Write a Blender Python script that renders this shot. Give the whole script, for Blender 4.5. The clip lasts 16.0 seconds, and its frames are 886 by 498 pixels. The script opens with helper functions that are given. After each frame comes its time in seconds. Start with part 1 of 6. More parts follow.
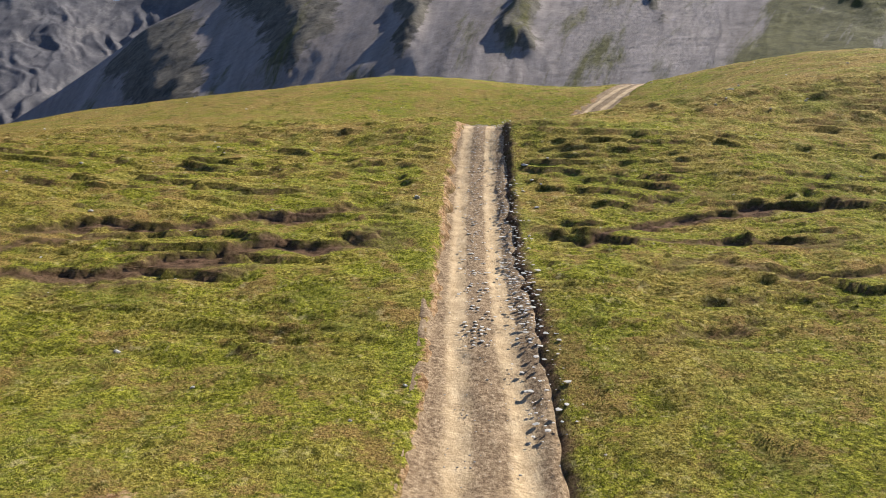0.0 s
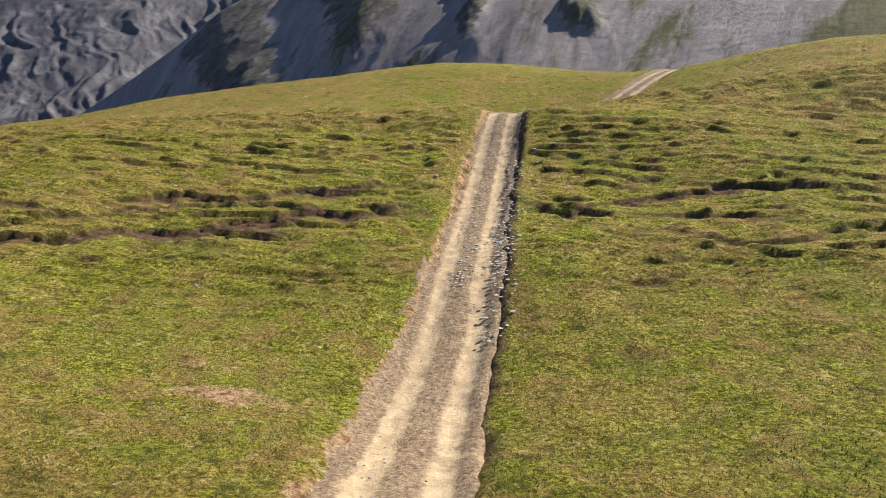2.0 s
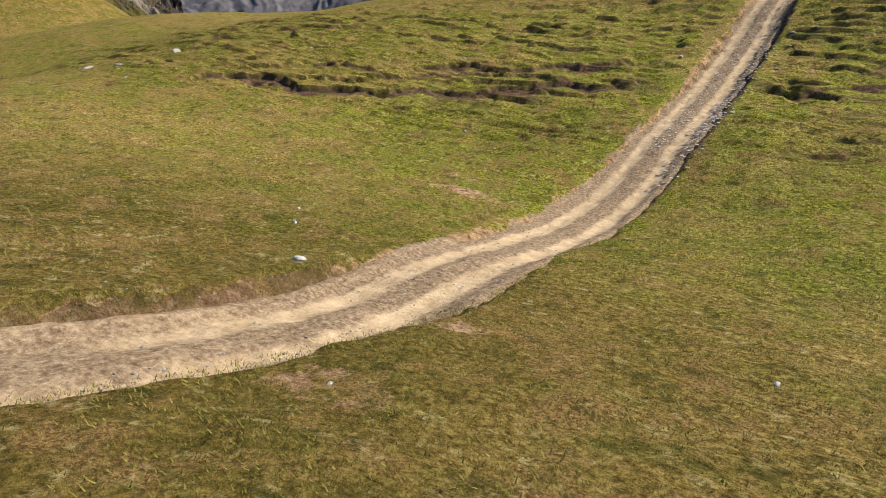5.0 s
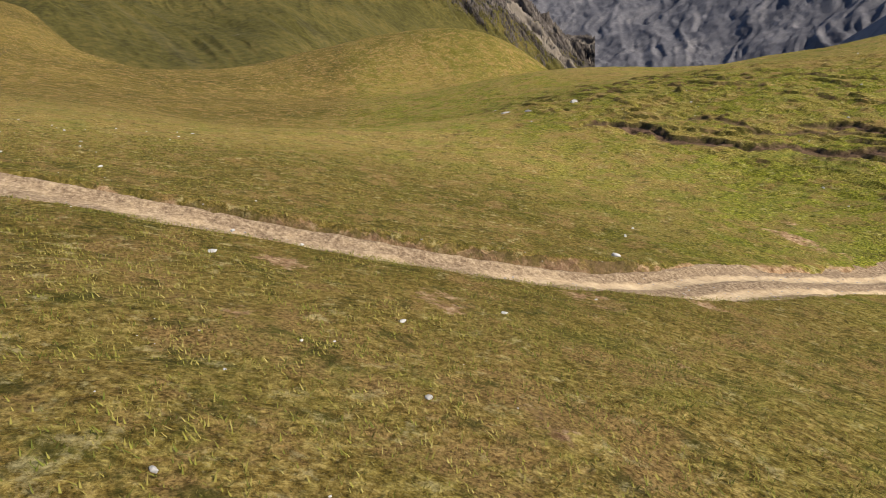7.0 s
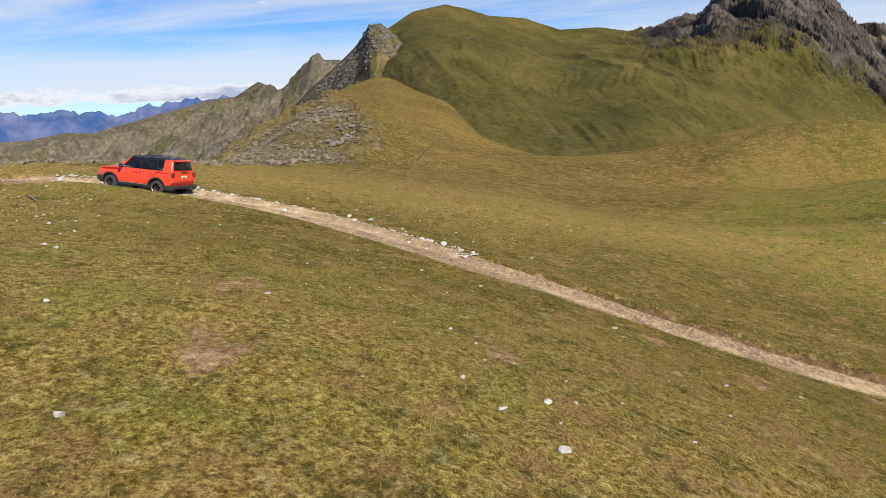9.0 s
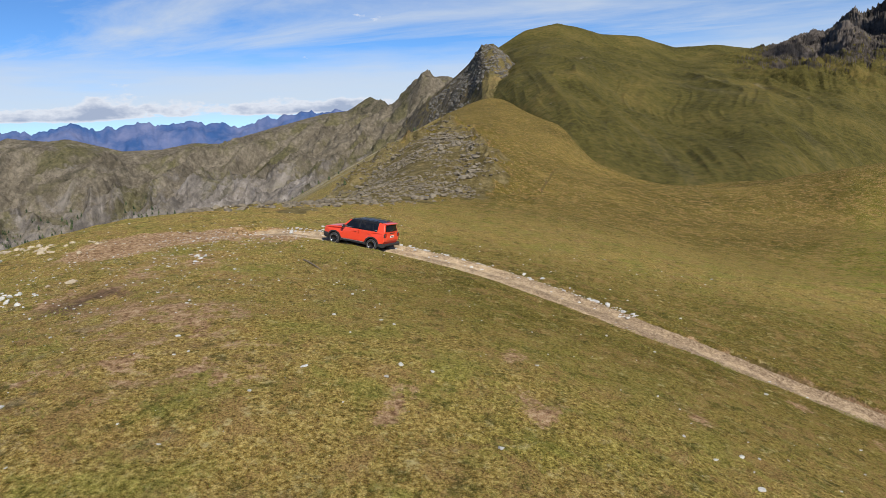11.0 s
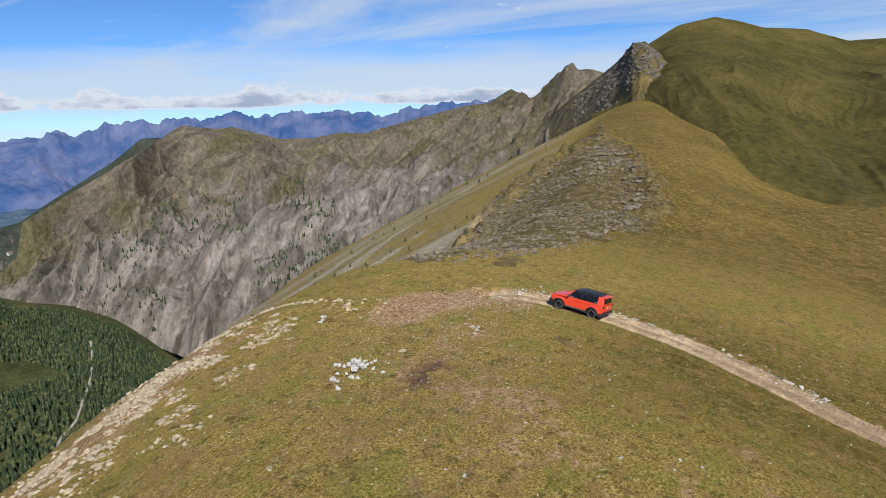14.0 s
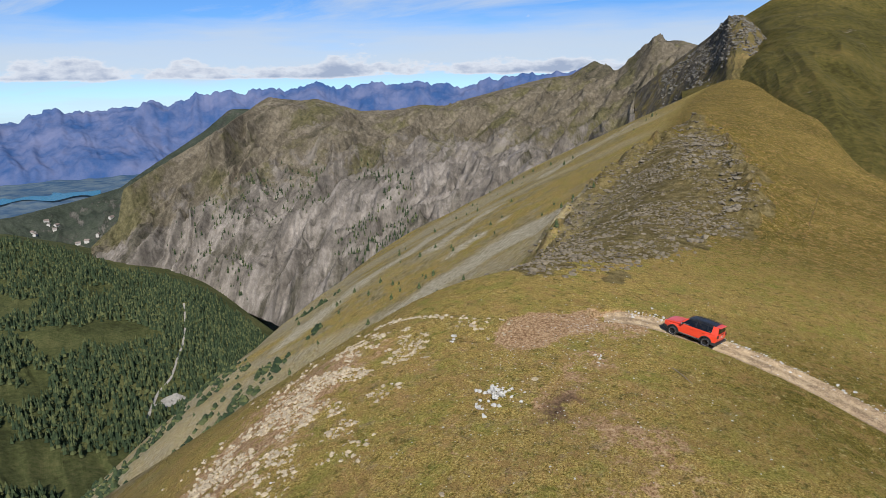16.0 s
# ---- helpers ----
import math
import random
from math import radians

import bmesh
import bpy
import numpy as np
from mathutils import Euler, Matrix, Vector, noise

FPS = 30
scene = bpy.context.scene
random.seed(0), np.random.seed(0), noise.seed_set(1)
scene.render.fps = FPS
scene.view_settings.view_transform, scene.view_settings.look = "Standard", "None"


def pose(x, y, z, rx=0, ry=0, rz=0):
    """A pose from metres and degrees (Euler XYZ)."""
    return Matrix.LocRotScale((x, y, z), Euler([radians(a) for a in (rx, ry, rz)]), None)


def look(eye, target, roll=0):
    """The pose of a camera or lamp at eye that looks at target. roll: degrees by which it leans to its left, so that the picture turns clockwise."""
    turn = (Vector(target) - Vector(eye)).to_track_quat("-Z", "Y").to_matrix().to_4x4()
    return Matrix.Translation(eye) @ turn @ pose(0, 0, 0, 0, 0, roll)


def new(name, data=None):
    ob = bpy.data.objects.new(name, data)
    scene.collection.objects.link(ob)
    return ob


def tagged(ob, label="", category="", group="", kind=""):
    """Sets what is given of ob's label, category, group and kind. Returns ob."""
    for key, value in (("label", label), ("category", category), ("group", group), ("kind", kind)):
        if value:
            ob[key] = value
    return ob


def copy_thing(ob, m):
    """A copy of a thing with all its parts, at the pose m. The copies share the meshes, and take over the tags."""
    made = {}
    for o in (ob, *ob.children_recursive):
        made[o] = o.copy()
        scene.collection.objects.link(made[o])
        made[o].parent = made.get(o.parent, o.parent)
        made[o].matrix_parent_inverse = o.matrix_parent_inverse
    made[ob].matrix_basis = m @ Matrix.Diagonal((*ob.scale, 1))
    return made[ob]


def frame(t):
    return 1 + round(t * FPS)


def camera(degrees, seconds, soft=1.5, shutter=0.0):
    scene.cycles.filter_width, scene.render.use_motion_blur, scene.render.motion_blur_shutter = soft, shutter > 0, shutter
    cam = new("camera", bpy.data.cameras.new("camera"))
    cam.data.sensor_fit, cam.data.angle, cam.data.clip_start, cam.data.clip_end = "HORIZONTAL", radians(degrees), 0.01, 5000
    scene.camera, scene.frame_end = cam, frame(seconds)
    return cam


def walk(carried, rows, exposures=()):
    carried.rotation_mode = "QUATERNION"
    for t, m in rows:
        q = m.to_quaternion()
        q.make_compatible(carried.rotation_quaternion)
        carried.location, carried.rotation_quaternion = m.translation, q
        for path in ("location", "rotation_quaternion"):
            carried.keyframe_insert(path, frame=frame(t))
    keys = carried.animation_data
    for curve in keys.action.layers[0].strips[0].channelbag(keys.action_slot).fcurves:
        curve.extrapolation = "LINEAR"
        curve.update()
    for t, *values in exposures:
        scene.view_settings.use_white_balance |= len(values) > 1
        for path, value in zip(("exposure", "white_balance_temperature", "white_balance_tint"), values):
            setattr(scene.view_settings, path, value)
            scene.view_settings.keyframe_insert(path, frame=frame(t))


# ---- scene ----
# camera and its flight
cam = camera(67.1, 16.0, soft=0.85)
PATH = [
    (0, 0.000, 0.000, 6.000, -11.85, -2.67, 0.00),
    (0.5, 0.521, -1.431, 6.028, -12.22, -2.55, -0.04),
    (1, 1.156, -2.909, 6.275, -12.63, -2.63, 0.42),
    (1.5, 1.812, -4.178, 6.585, -13.20, -2.50, 2.49),
    (2, 2.550, -5.489, 6.787, -13.75, -2.24, 5.45),
    (2.5, 3.262, -6.719, 6.851, -14.57, -2.05, 8.38),
    (3, 4.061, -7.984, 6.909, -16.61, -1.86, 11.81),
    (3.2, 4.405, -8.425, 6.993, -17.51, -1.73, 13.34),
    (5.3, 8.526, -12.657, 8.079, -25.05, 0.30, 35.66),
    (5.5, 8.992, -12.976, 8.170, -24.99, 0.58, 38.75),
    (6, 10.282, -13.815, 8.446, -24.38, 1.35, 48.04),
    (6.5, 11.527, -14.522, 8.714, -22.92, 2.15, 56.77),
    (7, 13.019, -15.202, 8.977, -19.74, 2.74, 65.03),
    (7.5, 14.643, -15.722, 9.245, -17.33, 3.39, 73.41),
    (8, 16.540, -16.305, 9.867, -14.88, 3.74, 82.54),
    (8.5, 18.307, -16.794, 10.723, -12.81, 3.74, 89.17),
    (9, 20.160, -17.303, 11.627, -11.59, 3.67, 95.10),
    (9.5, 21.831, -17.756, 12.375, -10.88, 3.68, 99.81),
    (9.7, 22.498, -17.975, 12.687, -10.81, 3.61, 100.65),
    (11.8, 29.318, -20.956, 17.017, -9.47, 2.38, 105.90),
    (12, 29.994, -21.119, 17.459, -9.46, 2.31, 106.70),
    (12.5, 31.675, -21.570, 18.651, -9.67, 2.21, 108.36),
    (13, 33.396, -22.056, 19.921, -9.87, 2.04, 110.26),
    (13.5, 34.942, -22.494, 21.099, -10.11, 1.91, 112.41),
    (14, 36.392, -22.971, 22.309, -10.29, 1.83, 115.01),
    (14.5, 37.629, -23.423, 23.479, -10.71, 1.79, 117.11),
    (15, 38.792, -23.928, 24.717, -11.39, 1.67, 119.28),
    (15.5, 39.769, -24.391, 25.806, -11.91, 1.51, 120.84),
    (16, 40.691, -24.781, 27.017, -12.50, 1.50, 121.57),
]
walk(cam, [(t, pose(x, y, z, 90 + pitch, 0, yaw) @ pose(0, 0, 0, 0, 0, -lean)) for t, x, y, z, pitch, lean, yaw in PATH],
     [(0.0, 0.84, 6620, 10), (3.0, 0.82, 6620, 10), (6.0, 0.60, 6700, 10), (7.5, 0.60, 6650, 10), (9.5, 0.46, 6450, 10), (12.0, 0.28, 6150, 9), (16.0, 0.28, 6150, 9)])

# ---- light ----
SUN_TO = Vector((1.0, 0.80, 0.0)).normalized()
SUN_EL = radians(39)
world = bpy.data.worlds.new("sky")
scene.world = world
world.use_nodes = True
wt = world.node_tree
wt.nodes.clear()


def wnode(kind, **values):
    n = wt.nodes.new(kind)
    for k, v in values.items():
        n.inputs[k].default_value = v
    return n


sky = wt.nodes.new("ShaderNodeTexSky")
sky.sky_type = "NISHITA"
sky.sun_disc = False
sky.sun_elevation = SUN_EL
sky.sun_rotation = math.atan2(SUN_TO.x, SUN_TO.y)
sky.altitude = 2400
sky.air_density = 0.8
sky.dust_density = 0.0
sky.ozone_density = 4.0
coord = wt.nodes.new("ShaderNodeTexCoord")
sep = wt.nodes.new("ShaderNodeSeparateXYZ")
wt.links.new(coord.outputs["Generated"], sep.inputs[0])
# flat cloud layer: the direction divided by its height, so streaks run out to the horizon
up = wt.nodes.new("ShaderNodeMath")
up.operation = "MAXIMUM"
up.inputs[1].default_value = 0.0
wt.links.new(sep.outputs["Z"], up.inputs[0])
lift = wt.nodes.new("ShaderNodeMath")
lift.operation = "ADD"
lift.inputs[1].default_value = 0.10
wt.links.new(up.outputs[0], lift.inputs[0])
flat = wt.nodes.new("ShaderNodeVectorMath")
flat.operation = "DIVIDE"
comb = wt.nodes.new("ShaderNodeCombineXYZ")
for i in range(3):
    wt.links.new(lift.outputs[0], comb.inputs[i])
wt.links.new(coord.outputs["Generated"], flat.inputs[0])
wt.links.new(comb.outputs[0], flat.inputs[1])
turned = wt.nodes.new("ShaderNodeMapping")
turned.inputs["Rotation"].default_value = (0, 0, radians(34))
turned.inputs["Scale"].default_value = (1.0, 0.26, 0.0)
wt.links.new(flat.outputs[0], turned.inputs[0])
cirrus = wnode("ShaderNodeTexNoise", Scale=1.15, Detail=9.0, Roughness=0.62, Distortion=0.6)
wt.links.new(turned.outputs[0], cirrus.inputs["Vector"])
cramp = wt.nodes.new("ShaderNodeValToRGB")
cramp.color_ramp.elements[0].position = 0.50
cramp.color_ramp.elements[1].position = 0.78
wt.links.new(cirrus.outputs["Fac"], cramp.inputs[0])
# bank of pale cloud low over the ranges
band = wt.nodes.new("ShaderNodeValToRGB")
stops = ((0.0, 0.55), (0.018, 0.25), (0.034, 0.4), (0.052, 0.86), (0.085, 0.72), (0.125, 0.0))
while len(band.color_ramp.elements) < len(stops):
    band.color_ramp.elements.new(0.5)
for el, (at_, v) in zip(band.color_ramp.elements, stops):
    el.position = at_
    el.color = (v, v, v, 1)
soft = wnode("ShaderNodeTexNoise", Scale=2.6, Detail=6.0, Roughness=0.6)
stretch = wt.nodes.new("ShaderNodeMapping")
stretch.inputs["Scale"].default_value = (1.0, 1.0, 9.0)
wt.links.new(coord.outputs["Generated"], stretch.inputs[0])
wt.links.new(stretch.outputs[0], soft.inputs["Vector"])
wob = wt.nodes.new("ShaderNodeMath")
wob.operation = "MULTIPLY_ADD"
wob.inputs[1].default_value = 0.09
wob.inputs[2].default_value = -0.045
wt.links.new(soft.outputs["Fac"], wob.inputs[0])
edge = wt.nodes.new("ShaderNodeMath")
edge.operation = "ADD"
wt.links.new(sep.outputs["Z"], edge.inputs[0])
wt.links.new(wob.outputs[0], edge.inputs[1])
wt.links.new(edge.outputs[0], band.inputs[0])
# small cumulus standing over the far range
puff_at = wt.nodes.new("ShaderNodeMapping")
puff_at.inputs["Scale"].default_value = (1.0, 1.0, 2.4)
puff_at.inputs["Location"].default_value = (0.37, 0.2, 0.0)
wt.links.new(coord.outputs["Generated"], puff_at.inputs[0])
puff = wnode("ShaderNodeTexNoise", Scale=8.0, Detail=9.0, Roughness=0.62)
wt.links.new(puff_at.outputs[0], puff.inputs["Vector"])
level = wt.nodes.new("ShaderNodeValToRGB")
stops = ((0.0, 0.0), (0.032, 0.0), (0.0385, 0.30), (0.050, 0.27), (0.074, 0.0))
while len(level.color_ramp.elements) < len(stops):
    level.color_ramp.elements.new(0.5)
for el, (at_, v) in zip(level.color_ramp.elements, stops):
    el.position = at_
    el.color = (v, v, v, 1)
wt.links.new(sep.outputs["Z"], level.inputs[0])
heaped = wt.nodes.new("ShaderNodeMath")
heaped.operation = "ADD"
wt.links.new(puff.outputs["Fac"], heaped.inputs[0])
wt.links.new(level.outputs[0], heaped.inputs[1])
puffs = wt.nodes.new("ShaderNodeValToRGB")
puffs.color_ramp.elements[0].position = 0.69
puffs.color_ramp.elements[1].position = 0.74
wt.links.new(heaped.outputs[0], puffs.inputs[0])
cloud = wt.nodes.new("ShaderNodeMath")
cloud.operation = "MAXIMUM"
wt.links.new(cramp.outputs[0], cloud.inputs[0])
wt.links.new(band.outputs[0], cloud.inputs[1])
blue = wt.nodes.new("ShaderNodeMix")
blue.data_type = "RGBA"
blue.blend_type = "MULTIPLY"
blue.inputs["Factor"].default_value = 1.0
blue.inputs["B"].default_value = (1.0, 1.32, 1.55, 1)
wt.links.new(sky.outputs[0], blue.inputs["A"])
cmix = wt.nodes.new("ShaderNodeMix")
cmix.data_type = "RGBA"
wt.links.new(cloud.outputs[0], cmix.inputs["Factor"])
wt.links.new(blue.outputs["Result"], cmix.inputs["A"])
cmix.inputs["B"].default_value = (8.4, 8.9, 9.4, 1)
heap_mix = wt.nodes.new("ShaderNodeMix")
heap_mix.data_type = "RGBA"
wt.links.new(puffs.outputs[0], heap_mix.inputs["Factor"])
wt.links.new(cmix.outputs["Result"], heap_mix.inputs["A"])
shade = wt.nodes.new("ShaderNodeValToRGB")
shade.color_ramp.elements[0].position, shade.color_ramp.elements[0].color = 0.74, (1.0, 1.0, 1.0, 1)
shade.color_ramp.elements[1].position, shade.color_ramp.elements[1].color = 0.86, (0.52, 0.58, 0.70, 1)
wt.links.new(heaped.outputs[0], shade.inputs[0])
lit = wt.nodes.new("ShaderNodeMix")
lit.data_type, lit.blend_type = "RGBA", "MULTIPLY"
lit.inputs["Factor"].default_value = 1.0
lit.inputs["B"].default_value = (9.6, 9.9, 10.6, 1)
wt.links.new(shade.outputs[0], lit.inputs["A"])
wt.links.new(lit.outputs["Result"], heap_mix.inputs["B"])
back = wnode("ShaderNodeBackground", Strength=0.064)
wt.links.new(heap_mix.outputs["Result"], back.inputs["Color"])
wout = wt.nodes.new("ShaderNodeOutputWorld")
wt.links.new(back.outputs[0], wout.inputs[0])

sun = new("sun", bpy.data.lights.new("sun", "SUN"))
sun.data.energy = 5.0
sun.data.angle = radians(0.53)
sun.data.color = (1.0, 0.955, 0.88)
sun.matrix_world = look((0, 0, 200), Vector((0, 0, 200)) - Vector((SUN_TO.x * math.cos(SUN_EL), SUN_TO.y * math.cos(SUN_EL), math.sin(SUN_EL))))


# ---- materials ----
class Nodes:
    """A small builder for node materials."""

    def __init__(self, name, rough=0.9, metal=0.0, spec=0.3):
        self.m = bpy.data.materials.new(name)
        self.m.use_nodes = True
        self.t = self.m.node_tree
        self.b = self.t.nodes["Principled BSDF"]
        self.b.inputs["Roughness"].default_value = rough
        self.b.inputs["Metallic"].default_value = metal
        self.b.inputs["Specular IOR Level"].default_value = spec
        self.place = self.t.nodes.new("ShaderNodeTexCoord").outputs["Object"]

    def link(self, a, b):
        self.t.links.new(a, b)

    def noise(self, scale, detail=4.0, rough=0.55, stretch=None, distort=0.0, seed=0.0):
        n = self.t.nodes.new("ShaderNodeTexNoise")
        n.inputs["Scale"].default_value = scale
        n.inputs["Detail"].default_value = detail
        n.inputs["Roughness"].default_value = rough
        n.inputs["Distortion"].default_value = distort
        p = self.t.nodes.new("ShaderNodeMapping")
        p.inputs["Location"].default_value = (seed, seed * 0.7, seed * 0.3)
        if stretch:
            p.inputs["Rotation"].default_value = (0, 0, radians(stretch[3]) if len(stretch) > 3 else 0)
            p.inputs["Scale"].default_value = stretch[:3]
        self.link(self.place, p.inputs[0])
        self.link(p.outputs[0], n.inputs["Vector"])
        return n.outputs["Fac"]

    def fall_line(self, scale, detail=7.0, rough=0.65, along=0.2, shear=0.0, seed=0.0):
        """Noise drawn out down a mountainside."""
        a = self.math("ADD", self.attr("across"), self.math("MULTIPLY", self.attr("down"), shear))
        c = self.t.nodes.new("ShaderNodeCombineXYZ")
        self.link(self.math("MULTIPLY", a, scale), c.inputs[0])
        self.link(self.math("MULTIPLY", self.attr("down"), scale * along), c.inputs[1])
        c.inputs[2].default_value = seed
        n = self.t.nodes.new("ShaderNodeTexNoise")
        n.inputs["Scale"].default_value = 1.0
        n.inputs["Detail"].default_value = detail
        n.inputs["Roughness"].default_value = rough
        n.inputs["Distortion"].default_value = 0.25
        self.link(c.outputs[0], n.inputs["Vector"])
        return n.outputs["Fac"]

    def voronoi(self, scale, out="Distance", feature="F1"):
        n = self.t.nodes.new("ShaderNodeTexVoronoi")
        n.feature = feature
        n.inputs["Scale"].default_value = scale
        self.link(self.place, n.inputs["Vector"])
        return n.outputs[out]

    def ramp(self, fac, *stops):
        n = self.t.nodes.new("ShaderNodeValToRGB")
        e = n.color_ramp.elements
        while len(e) < len(stops):
            e.new(0.5)
        for el, (p, c) in zip(e, stops):
            el.position = p
            el.color = (c, c, c, 1) if isinstance(c, (int, float)) else (*c, 1)
        self.link(fac, n.inputs[0])
        return n.outputs[0]

    def mix(self, fac, a, b, mode="MIX"):
        n = self.t.nodes.new("ShaderNodeMix")
        n.data_type = "RGBA"
        n.blend_type = mode
        for key, v in (("Factor", fac), ("A", a), ("B", b)):
            s = n.inputs[key]
            if isinstance(v, (int, float)):
                s.default_value = v
            elif isinstance(v, tuple):
                s.default_value = (*v, 1)
            else:
                self.link(v, s)
        return n.outputs["Result"]

    def math(self, op, a, b=0.0):
        n = self.t.nodes.new("ShaderNodeMath")
        n.operation = op
        for i, v in enumerate((a, b)):
            if isinstance(v, (int, float)):
                n.inputs[i].default_value = v
            else:
                self.link(v, n.inputs[i])
        return n.outputs[0]

    def attr(self, name):
        n = self.t.nodes.new("ShaderNodeAttribute")
        n.attribute_name = name
        return n.outputs["Fac"]

    def island(self):
        return self.t.nodes.new("ShaderNodeNewGeometry").outputs["Random Per Island"]

    def each(self):
        return self.t.nodes.new("ShaderNodeObjectInfo").outputs["Random"]

    def slope(self):
        n = self.t.nodes.new("ShaderNodeSeparateXYZ")
        self.link(self.t.nodes.new("ShaderNodeNewGeometry").outputs["True Normal"], n.inputs[0])
        return self.math("ABSOLUTE", n.outputs["Z"])

    def bump(self, height, strength=0.5, distance=0.05):
        n = self.t.nodes.new("ShaderNodeBump")
        n.inputs["Strength"].default_value = strength
        n.inputs["Distance"].default_value = distance
        self.link(height, n.inputs["Height"])
        self.link(n.outputs[0], self.b.inputs["Normal"])

    def color(self, c):
        if isinstance(c, tuple):
            self.b.inputs["Base Color"].default_value = (*c, 1)
        else:
            self.link(c, self.b.inputs["Base Color"])
        return self


def meadow_material():
    n = Nodes("meadow_grass", 0.95, spec=0.04)
    big = n.noise(0.045, 5, 0.6)
    mid_ = n.noise(0.36, 7, 0.68, distort=0.5)
    fine = n.noise(8.0, 7, 0.78)
    speck = n.noise(19.0, 4, 0.75)
    green = n.ramp(fine, (0.36, (0.026, 0.034, 0.004)), (0.49, (0.168, 0.172, 0.016)), (0.63, (0.45, 0.43, 0.055)))
    dry = n.ramp(fine, (0.37, (0.080, 0.046, 0.010)), (0.49, (0.285, 0.188, 0.046)), (0.62, (0.58, 0.43, 0.145)))
    amount = n.mix(0.6, n.ramp(big, (0.43, 0.0), (0.57, 1.0)), n.ramp(mid_, (0.45, 0.0), (0.55, 1.0)))
    base = n.mix(n.math("ADD", n.math("MULTIPLY", amount, 1.05), n.math("SUBTRACT", n.attr("dry"), 0.06)), green, dry)
    base = n.mix(n.ramp(speck, (0.40, 0.55), (0.51, 0.0)), base, (0.026, 0.023, 0.005))
    base = n.mix(n.ramp(n.noise(15.0, 4, 0.75, seed=27), (0.57, 0.0), (0.66, 0.4)), base, (0.60, 0.49, 0.22))
    olive = n.ramp(n.mix(0.6, n.mix(0.5, big, mid_), fine), (0.40, (0.028, 0.027, 0.006)), (0.5, (0.112, 0.082, 0.017)), (0.59, (0.225, 0.155, 0.041)))
    base = n.mix(n.attr("olive"), base, olive)
    # heath in brown mats, dark herbs, bleached tussocks, fresh green
    base = n.mix(n.ramp(n.noise(0.7, 8, 0.76, seed=12), (0.505, 0.0), (0.58, 0.75)), base, n.ramp(speck, (0.4, (0.11, 0.060, 0.021)), (0.6, (0.40, 0.25, 0.095))))
    base = n.mix(n.ramp(n.noise(1.4, 8, 0.76, seed=15), (0.38, 0.72), (0.47, 0.0)), base, (0.044, 0.046, 0.009))
    base = n.mix(n.ramp(n.noise(2.6, 8, 0.76, seed=18), (0.56, 0.0), (0.66, 0.65)), base, (0.52, 0.43, 0.20))
    base = n.mix(n.math("MULTIPLY", n.ramp(n.noise(0.3, 9, 0.8, seed=23), (0.50, 0.0), (0.60, 0.5)), n.math("SUBTRACT", 1.0, n.attr("olive"))), base, n.ramp(fine, (0.38, (0.062, 0.078, 0.011)), (0.62, (0.25, 0.265, 0.046))))
    base = n.mix(n.math("MULTIPLY", n.attr("ridge"), n.ramp(n.noise(0.42, 9, 0.8, seed=51), (0.52, 0.0), (0.62, 0.75))), base, n.ramp(fine, (0.38, (0.17, 0.085, 0.030)), (0.62, (0.50, 0.31, 0.13))))
    base = n.mix(n.math("MULTIPLY", n.attr("ridge"), n.ramp(n.noise(0.8, 9, 0.8, seed=53), (0.54, 0.0), (0.62, 0.7))), base, n.ramp(fine, (0.38, (0.10, 0.060, 0.035)), (0.62, (0.38, 0.28, 0.18))))
    soil = n.ramp(n.noise(5.0, 7, 0.75, seed=5), (0.38, (0.14, 0.074, 0.034)), (0.5, (0.36, 0.218, 0.112)), (0.62, (0.53, 0.37, 0.215)))
    ragged = n.math("ADD", n.attr("bare"), n.math("MULTIPLY", n.math("SUBTRACT", n.noise(0.75, 8, 0.78, seed=9), 0.5), 2.4))
    base = n.mix(n.ramp(ragged, (0.44, 0.0), (0.58, 1.0)), base, soil)
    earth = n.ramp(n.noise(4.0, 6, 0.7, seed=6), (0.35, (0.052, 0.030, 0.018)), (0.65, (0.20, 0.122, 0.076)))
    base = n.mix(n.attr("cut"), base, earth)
    # steep faces darken: bare earth, plus dark green painted in for their shade
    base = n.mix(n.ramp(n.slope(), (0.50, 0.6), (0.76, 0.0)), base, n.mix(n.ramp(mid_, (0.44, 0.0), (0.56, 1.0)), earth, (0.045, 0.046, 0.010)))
    stony = n.ramp(n.noise(0.9, 8, 0.8, seed=3), (0.38, (0.12, 0.094, 0.045)), (0.5, (0.34, 0.285, 0.185)), (0.62, (0.56, 0.49, 0.36)))
    base = n.mix(n.math("MULTIPLY", n.attr("flank"), n.ramp(n.noise(0.09, 9, 0.8, (1, 0.4, 1, 35), seed=41), (0.46, 0.0), (0.56, 0.8))), base, n.ramp(n.noise(0.5, 6, 0.75, seed=42), (0.4, (0.10, 0.078, 0.036)), (0.6, (0.30, 0.245, 0.145))))
    base = n.mix(n.math("MULTIPLY", n.attr("flank"), n.ramp(n.noise(0.16, 9, 0.8, seed=43), (0.58, 0.0), (0.64, 0.85))), base, (0.036, 0.042, 0.014))
    base = n.mix(n.attr("heath"), base, n.ramp(n.noise(0.45, 8, 0.8, seed=33), (0.38, (0.045, 0.034, 0.016)), (0.5, (0.115, 0.090, 0.038)), (0.62, (0.21, 0.165, 0.085))))
    base = n.mix(n.attr("scree"), base, stony)
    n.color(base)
    lumps = n.math("ADD", n.noise(2.2, 4, 0.65, seed=21), n.math("MULTIPLY", fine, 0.6))
